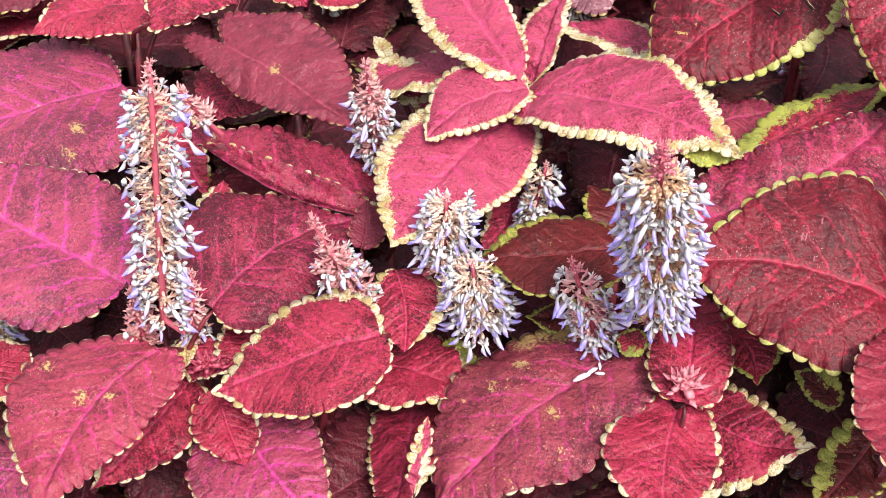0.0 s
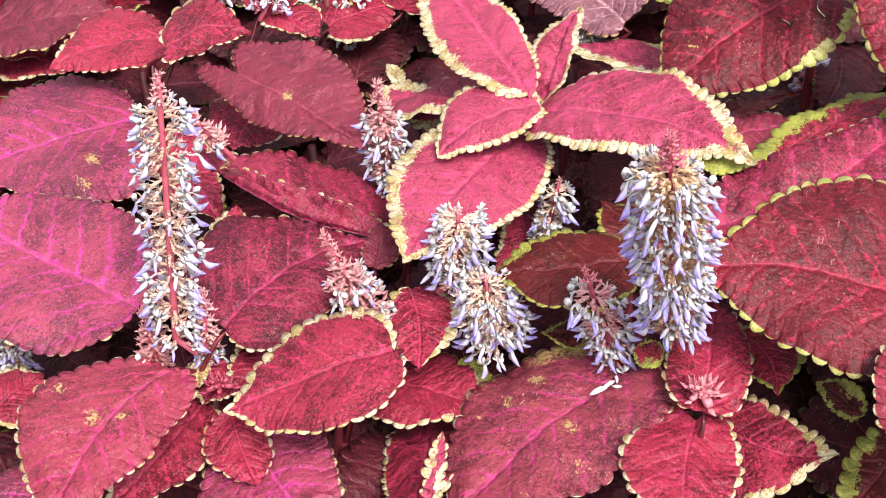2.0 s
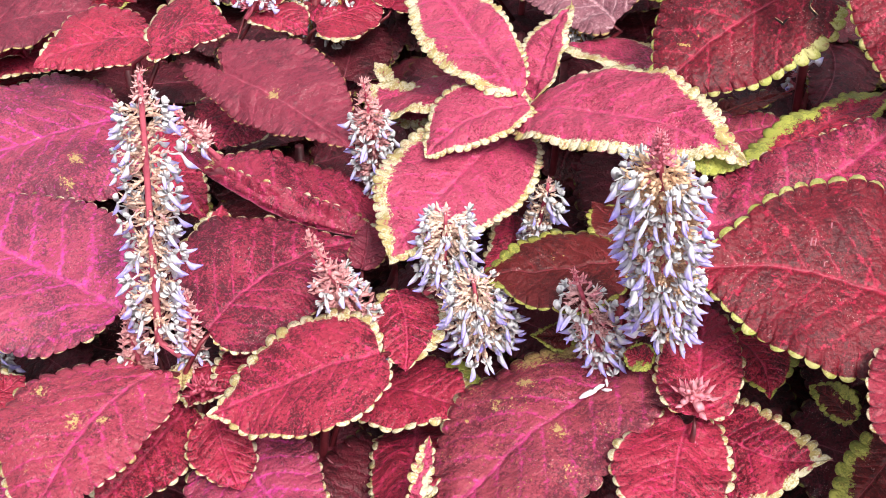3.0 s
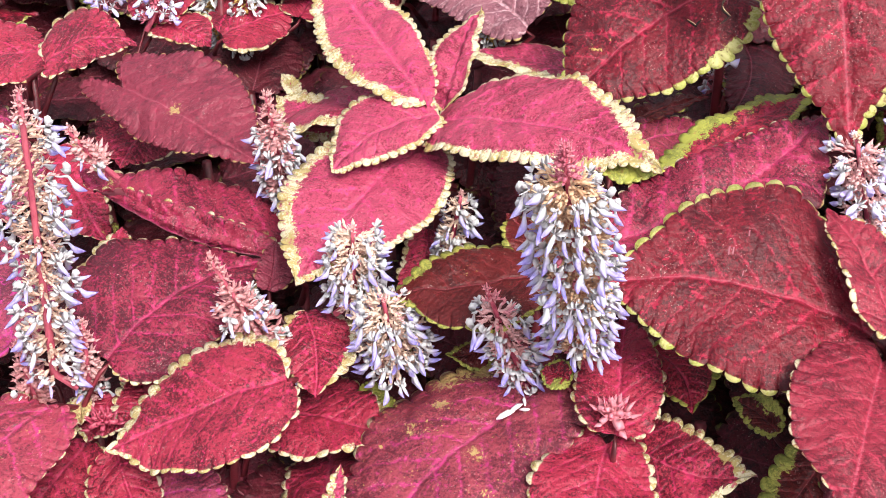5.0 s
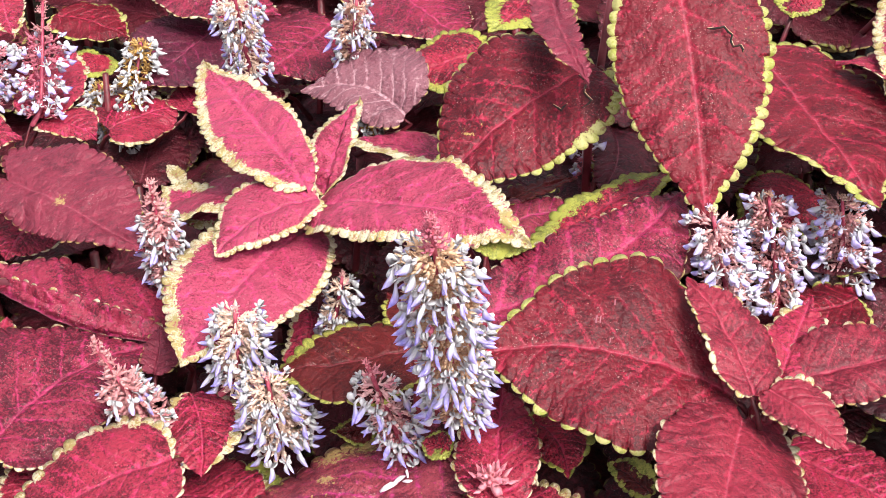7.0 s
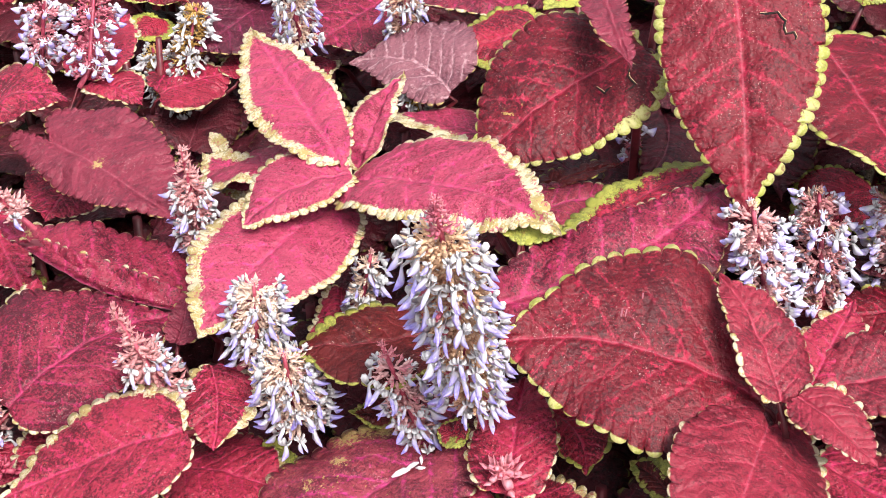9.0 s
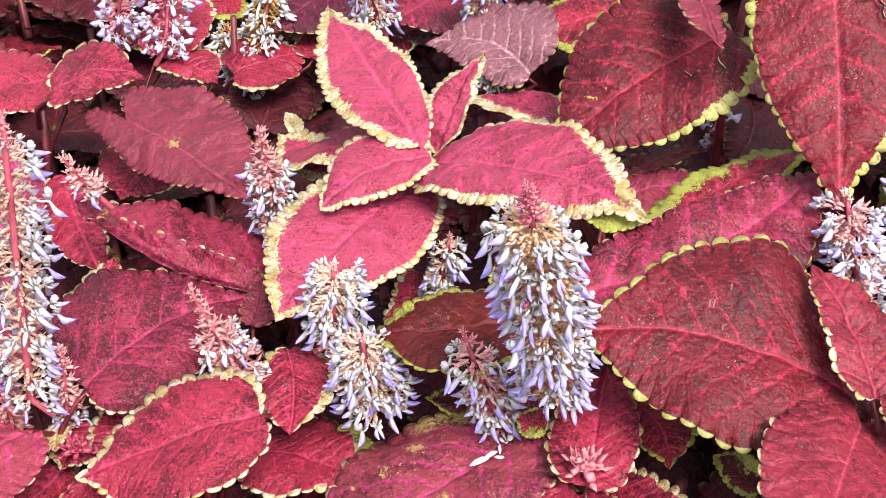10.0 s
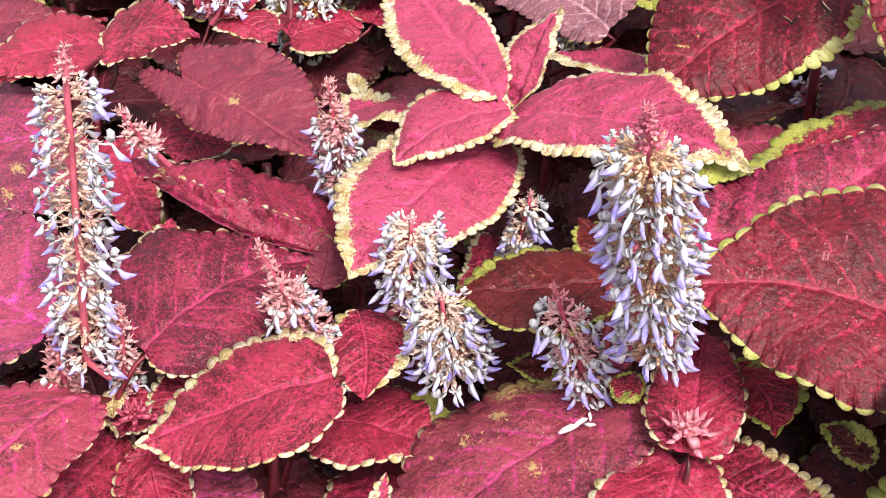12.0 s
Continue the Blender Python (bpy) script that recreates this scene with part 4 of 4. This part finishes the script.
leaf(back_left_plant, 'dark', (-0.0180, 0.6043, 0.3918), (0.0304, 0.5811, 0.3890), 0.0207, 0.0176, 6.2, rim=0.0014, fold=0.14, teeth=9, bow=-0.0023)

# coleus plant with fading flower spikes
faded_plant = plant(0.030, 0.500, 0.417, 'coleus plant with fading flower spikes')
leaf(faded_plant, 'plum', (0.0168, 0.5111, 0.3492), (0.0772, 0.4658, 0.3438), 0.0298, 0.0387, 5.5, rim=0.0006, fold=0.14, teeth=13, bow=0.0067)
leaf(faded_plant, 'red', (0.0353, 0.4837, 0.3828), (0.0712, 0.5071, 0.3856), 0.0251, 0.0229, 5.7, rim=0.0011, fold=0.14, teeth=7, bow=-0.0016)
leaf(faded_plant, 'red', (0.0744, 0.5020, 0.3850), (0.0866, 0.5341, 0.3888), 0.0159, 0.0156, 2.4, rim=0.0022, fold=0.14, teeth=7, bow=-0.0002)
leaf(faded_plant, 'deep', (0.0426, 0.5045, 0.3553), (0.0822, 0.5233, 0.3575), 0.0250, 0.0263, 6.2, rim=0.0004, fold=0.14, teeth=8, bow=0.0010)
leaf(faded_plant, 'red', (-0.0358, 0.5637, 0.4291), (-0.0162, 0.5106, 0.4227), 0.0110, 0.0126, 2.4, rim=0.0022, fold=0.14, teeth=10, bow=0.0012)
spike(faded_plant, (0.0499, 0.5220, 0.4176), (0.0423, 0.4965, 0.3671), 0.0141, 'pale', 'fading flower spike with ochre calyces and cream florets', seed=16, petals='cream', skins=[CALYX_OCHRE, CALYX_OCHRE], bare=0.05, fill=1.0, gap=0.0042)
spike(faded_plant, (0.0248, 0.5149, 0.3941), (0.0285, 0.5159, 0.3627), 0.0111, 'pale', 'fading flower spike with ochre calyces and cream florets', seed=17, petals='cream', skins=[CALYX_OCHRE, CALYX_OCHRE], bare=0.05, fill=1.0, gap=0.0042)

# coleus shoot with cream-rimmed leaf
pale_plant = plant(0.115, 0.370, 0.404, 'coleus shoot with cream-rimmed leaf')
leaf(pale_plant, 'pink', (0.1255, 0.3771, 0.4159), (0.0802, 0.3891, 0.3975), 0.0312, 0.0312, 10.7, rim=0.0045, fold=0.14, teeth=9, bow=0.0000)
leaf(pale_plant, 'pink', (0.0883, 0.3982, 0.4019), (0.0793, 0.4150, 0.4039), 0.0035, 0.0046, -3.2, rim=0.0045, fold=0.14, teeth=7, bow=0.0008, slim=True)
leaf(pale_plant, 'pink', (0.1135, 0.3778, 0.4015), (0.0790, 0.3976, 0.4039), 0.0152, 0.0126, -5.9, rim=0.0045, fold=0.14, teeth=7, bow=-0.0020)
leaf(pale_plant, 'pink', (0.1179, 0.3863, 0.4005), (0.1070, 0.3626, 0.3977), 0.0123, 0.0111, -2.9, rim=0.0045, fold=0.14, teeth=7, bow=-0.0009)

# coleus shoot with lime-banded leaf
banded_plant = plant(0.240, 0.285, 0.442, 'coleus shoot with lime-banded leaf')
leaf(banded_plant, 'lime', (0.2509, 0.2950, 0.4429), (0.3181, 0.3422, 0.4591), 0.0145, 0.0163, -14.8, rim=0.0085, fold=0.14, teeth=14, bow=0.0014, pale=(0.80, 0.80, 0.30, 0.30))
leaf(banded_plant, 'lime', (0.2470, 0.2461, 0.3966), (0.2606, 0.2158, 0.3930), 0.0165, 0.0109, 2.8, rim=0.0031, fold=0.14, teeth=7, bow=-0.0042)
leaf(banded_plant, 'lime', (0.2215, 0.2922, 0.4545), (0.2485, 0.2838, 0.4535), 0.0079, 0.0097, 6.5, rim=0.0084, fold=0.14, teeth=7, bow=0.0013, slim=True, pale=(1.60, 1.60, 1.60, 1.60))
leaf(banded_plant, 'brown', (0.2363, 0.3466, 0.4296), (0.2762, 0.3668, 0.4320), 0.0050, 0.0050, 6.1, rim=0.0001, fold=0.50, teeth=8, bow=-0.0001, slim=True)
leaf(banded_plant, 'marked', (0.2359, 0.3325, 0.4279), (0.2773, 0.3491, 0.4299), 0.0129, 0.0136, 6.4, rim=0.0007, fold=0.14, teeth=8, bow=0.0005)

# coleus plant with three violet flower spikes
flowering_plant = plant(0.375, 0.315, 0.407, 'coleus plant with three violet flower spikes')
leaf(flowering_plant, 'lime', (0.4107, 0.3508, 0.4065), (0.3801, 0.3638, 0.4080), 0.0148, 0.0181, -6.3, rim=0.0043, fold=0.14, teeth=7, bow=0.0025)
leaf(flowering_plant, 'dark', (0.3896, 0.2970, 0.4193), (0.3475, 0.2901, 0.4185), 0.0214, 0.0146, -6.8, rim=0.0014, fold=0.14, teeth=7, bow=-0.0051)
spike(flowering_plant, (0.3508, 0.3230, 0.4539), (0.3551, 0.2933, 0.4182), 0.0165, 'whorl', 'flower spike with whorls of pale violet florets', seed=21, gap=0.0056, each=12, fill=1.0, petals='stout', skins=[CALYX_ROSE, CALYX])
spike(flowering_plant, (0.3813, 0.3198, 0.4551), (0.3924, 0.3145, 0.3998), 0.0175, 'whorl', 'flower spike with whorls of pale violet florets', seed=22, gap=0.0056, each=12, fill=1.0, petals='stout', skins=[CALYX_ROSE, CALYX])

# red coleus shoot, its leaf coloured dark for shade
lower_right_plant = plant(0.365, 0.235, 0.387, 'red coleus shoot, its leaf coloured dark for shade')
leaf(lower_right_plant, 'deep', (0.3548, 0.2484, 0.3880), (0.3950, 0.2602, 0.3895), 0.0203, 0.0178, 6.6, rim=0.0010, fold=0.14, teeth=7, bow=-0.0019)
spike(lower_right_plant, (0.3155, 0.2817, 0.4729), (0.3272, 0.2667, 0.4324), 0.0150, 'whorl', 'flower spike with whorls of pale violet florets', seed=20, gap=0.0056, each=12, fill=1.0, petals='stout', skins=[CALYX_ROSE, CALYX])

# crimson coleus shoot with pointed leaves
front_plant = plant(0.085, 0.225, 0.386, 'crimson coleus shoot with pointed leaves')
leaf(front_plant, 'red', (0.1096, 0.2208, 0.3980), (0.0443, 0.1981, 0.3769), 0.0316, 0.0317, 0.1, rim=0.0020, fold=0.14, teeth=12, bow=0.0001, pale=(0.50, 0.90, 2.20, 1.40))
leaf(front_plant, 'red', (0.1013, 0.2384, 0.3587), (0.1478, 0.2231, 0.3649), 0.0234, 0.0224, -0.2, rim=0.0011, fold=0.14, teeth=9, bow=-0.0007)
leaf(front_plant, 'dusky', (0.0776, 0.2393, 0.3310), (0.1138, 0.2173, 0.3283), 0.0126, 0.0185, 5.8, rim=0.0004, fold=0.14, teeth=7, bow=0.0044)
leaf(front_plant, 'red', (0.0578, 0.2480, 0.3676), (0.0407, 0.2182, 0.3641), 0.0157, 0.0141, -3.4, rim=0.0011, fold=0.14, teeth=7, bow=-0.0012)
leaf(front_plant, 'pink', (0.1309, 0.1602, 0.3761), (0.1322, 0.1952, 0.3803), 0.0036, 0.0036, 0.3, rim=0.0021, fold=0.70, teeth=7, bow=-0.0000, slim=True)
spike(front_plant, (0.0765, 0.2575, 0.4212), (0.1011, 0.2477, 0.3761), 0.0138, 'lean', 'leaning flower spike, buds above, violet florets below', seed=8, bare=0.36, skins=[CALYX_ROSE, CALYX_ROSE], fill=0.95, each=9)

# purplish coleus shoot at the bed's side
outer_plant = plant(-0.060, 0.205, 0.324, "purplish coleus shoot at the bed's side")
leaf(outer_plant, 'red', (-0.0735, 0.2256, 0.3327), (-0.0571, 0.2490, 0.3355), 0.0178, 0.0178, 3.9, rim=0.0011, fold=0.14, teeth=7, bow=0.0000)
leaf(outer_plant, 'magenta', (-0.0312, 0.1905, 0.3361), (-0.0517, 0.1540, 0.3317), 0.0167, 0.0188, -3.3, rim=0.0006, fold=0.14, teeth=7, bow=0.0016)
spike(outer_plant, (-0.0747, 0.2620, 0.3486), (-0.0795, 0.2590, 0.3141), 0.0081, 'full', 'white and violet flower spike with buff calyces', seed=25)

# purplish coleus plant with large magenta-veined leaf
left_back_plant = plant(-0.050, 0.420, 0.403, 'purplish coleus plant with large magenta-veined leaf')
leaf(left_back_plant, 'magenta', (-0.0515, 0.3983, 0.3730), (-0.1286, 0.3433, 0.3713), 0.0587, 0.0587, 0.3, rim=0.0006, fold=0.14, teeth=16, bow=0.0000, stains=((0.348, -0.347, 0.0035), (0.444, -0.510, 0.0035), ))
leaf(left_back_plant, 'red', (-0.0330, 0.4000, 0.3664), (0.0079, 0.3344, 0.3586), 0.0128, 0.0156, 3.6, rim=0.0011, fold=0.14, teeth=13, bow=0.0021)
leaf(left_back_plant, 'red', (-0.0466, 0.4401, 0.3955), (-0.0997, 0.4124, 0.3905), 0.0238, 0.0315, -5.4, rim=0.0011, fold=0.14, teeth=10, bow=0.0058)
leaf(left_back_plant, 'red', (-0.0307, 0.4014, 0.4148), (0.0102, 0.4151, 0.4189), 0.0280, 0.0162, 6.3, rim=0.0011, fold=0.14, teeth=7, bow=-0.0089)

# ---- ground and the foliage below, its colour darkened for shade ----
bm = bmesh.new()
bmesh.ops.create_grid(bm, x_segments=60, y_segments=60, size=1.2)
for v in bm.verts:
    v.co.z = 0.012 * noise.noise(v.co * 9) + 0.006 * noise.noise(v.co * 31)
rim_edges = [e for e in bm.edges if e.is_boundary]
ext = bmesh.ops.extrude_edge_only(bm, edges=rim_edges)
for v in ext["geom"]:
    if isinstance(v, bmesh.types.BMVert):
        v.co = Vector((v.co.x * 60, v.co.y * 60, -0.02))
me = bpy.data.meshes.new("ground")
bm.to_mesh(me)
bm.free()
me.materials.append(SOIL)
tagged(new("ground", me), "dark crumbly soil under the coleus bed", "soil", kind="structure")


def canopy(x, y):
    """The height of the bed's leaves, which rises to the back and to one side."""
    return 0.429 + 0.199 * (x - 0.171) + 0.184 * (y - 0.293)


rng = random.Random(11)
# blades under the canopy, dark by their painted-in shade
SHADE_PAINTED = [blade(0.078 + 0.006 * k, 0.027 + 0.002 * k, 0.028, 0.2, 0.08, 0.002 * (k - 2), 0.12, 13, 0.0012, False, 0.015, 900 + k, LEAF["deep"], 4, 4) for k in range(5)]
OUTER = [blade(0.072 + 0.007 * k, 0.026 + 0.002 * k, 0.027, 0.18, 0.08, 0.0, 0.12, 13, 0.0016, False, 0.015, 950 + k, LEAF[skin], 4, 4)
         for k, skin in enumerate(("red", "magenta", "dusky", "dark", "red"))]


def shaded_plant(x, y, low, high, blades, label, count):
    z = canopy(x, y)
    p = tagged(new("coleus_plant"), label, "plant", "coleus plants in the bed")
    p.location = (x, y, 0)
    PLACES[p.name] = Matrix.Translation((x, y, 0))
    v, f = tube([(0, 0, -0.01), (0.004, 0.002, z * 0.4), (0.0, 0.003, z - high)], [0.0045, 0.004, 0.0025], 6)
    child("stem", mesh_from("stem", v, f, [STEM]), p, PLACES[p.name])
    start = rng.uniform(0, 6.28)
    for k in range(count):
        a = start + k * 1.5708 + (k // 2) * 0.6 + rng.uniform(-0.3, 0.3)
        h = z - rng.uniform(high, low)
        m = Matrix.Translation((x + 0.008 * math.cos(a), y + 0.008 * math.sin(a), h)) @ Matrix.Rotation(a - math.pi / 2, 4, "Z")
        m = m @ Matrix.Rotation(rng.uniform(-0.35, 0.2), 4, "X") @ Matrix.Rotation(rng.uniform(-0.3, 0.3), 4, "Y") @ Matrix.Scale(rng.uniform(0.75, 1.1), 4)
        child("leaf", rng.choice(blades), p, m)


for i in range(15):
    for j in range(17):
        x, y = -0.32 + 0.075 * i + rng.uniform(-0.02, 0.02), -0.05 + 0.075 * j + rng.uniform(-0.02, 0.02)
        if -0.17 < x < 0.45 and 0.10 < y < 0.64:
            shaded_plant(x, y, 0.15, 0.075, SHADE_PAINTED, "coleus plant under the canopy, its maroon leaves painted dark for shade", 7)
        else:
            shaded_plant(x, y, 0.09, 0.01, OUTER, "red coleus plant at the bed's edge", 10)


# ---- fallen petals on a leaf ----
def fallen_petal(place, length, turn, tilt):
    v, f = tube([(0, 0, 0), (length * 0.3, 0, length * 0.08), (length * 0.7, length * 0.08, length * 0.04), (length, length * 0.05, 0)], [length * 0.06, length * 0.15, length * 0.17, length * 0.05], 7)
    ob = tagged(new("fallen_petal", mesh_from("fallen_petal", v, f, [PETAL_WHITE])), "shrivelled white petal lying on a coleus leaf", "petal", "fallen petals")
    ob.matrix_basis = Matrix.Translation(place) @ Matrix.Rotation(turn, 4, "Z") @ Matrix.Rotation(tilt, 4, "Y")


fallen_petal((0.1886, 0.2162, 0.3846), 0.0075, 0.35, -0.25)
fallen_petal((0.1934, 0.2193, 0.3853), 0.0060, 0.5, -0.3)
fallen_petal((0.1972, 0.2206, 0.3858), 0.0050, -0.4, -0.2)
fallen_petal((0.1992, 0.2220, 0.3862), 0.0040, 1.6, -0.2)
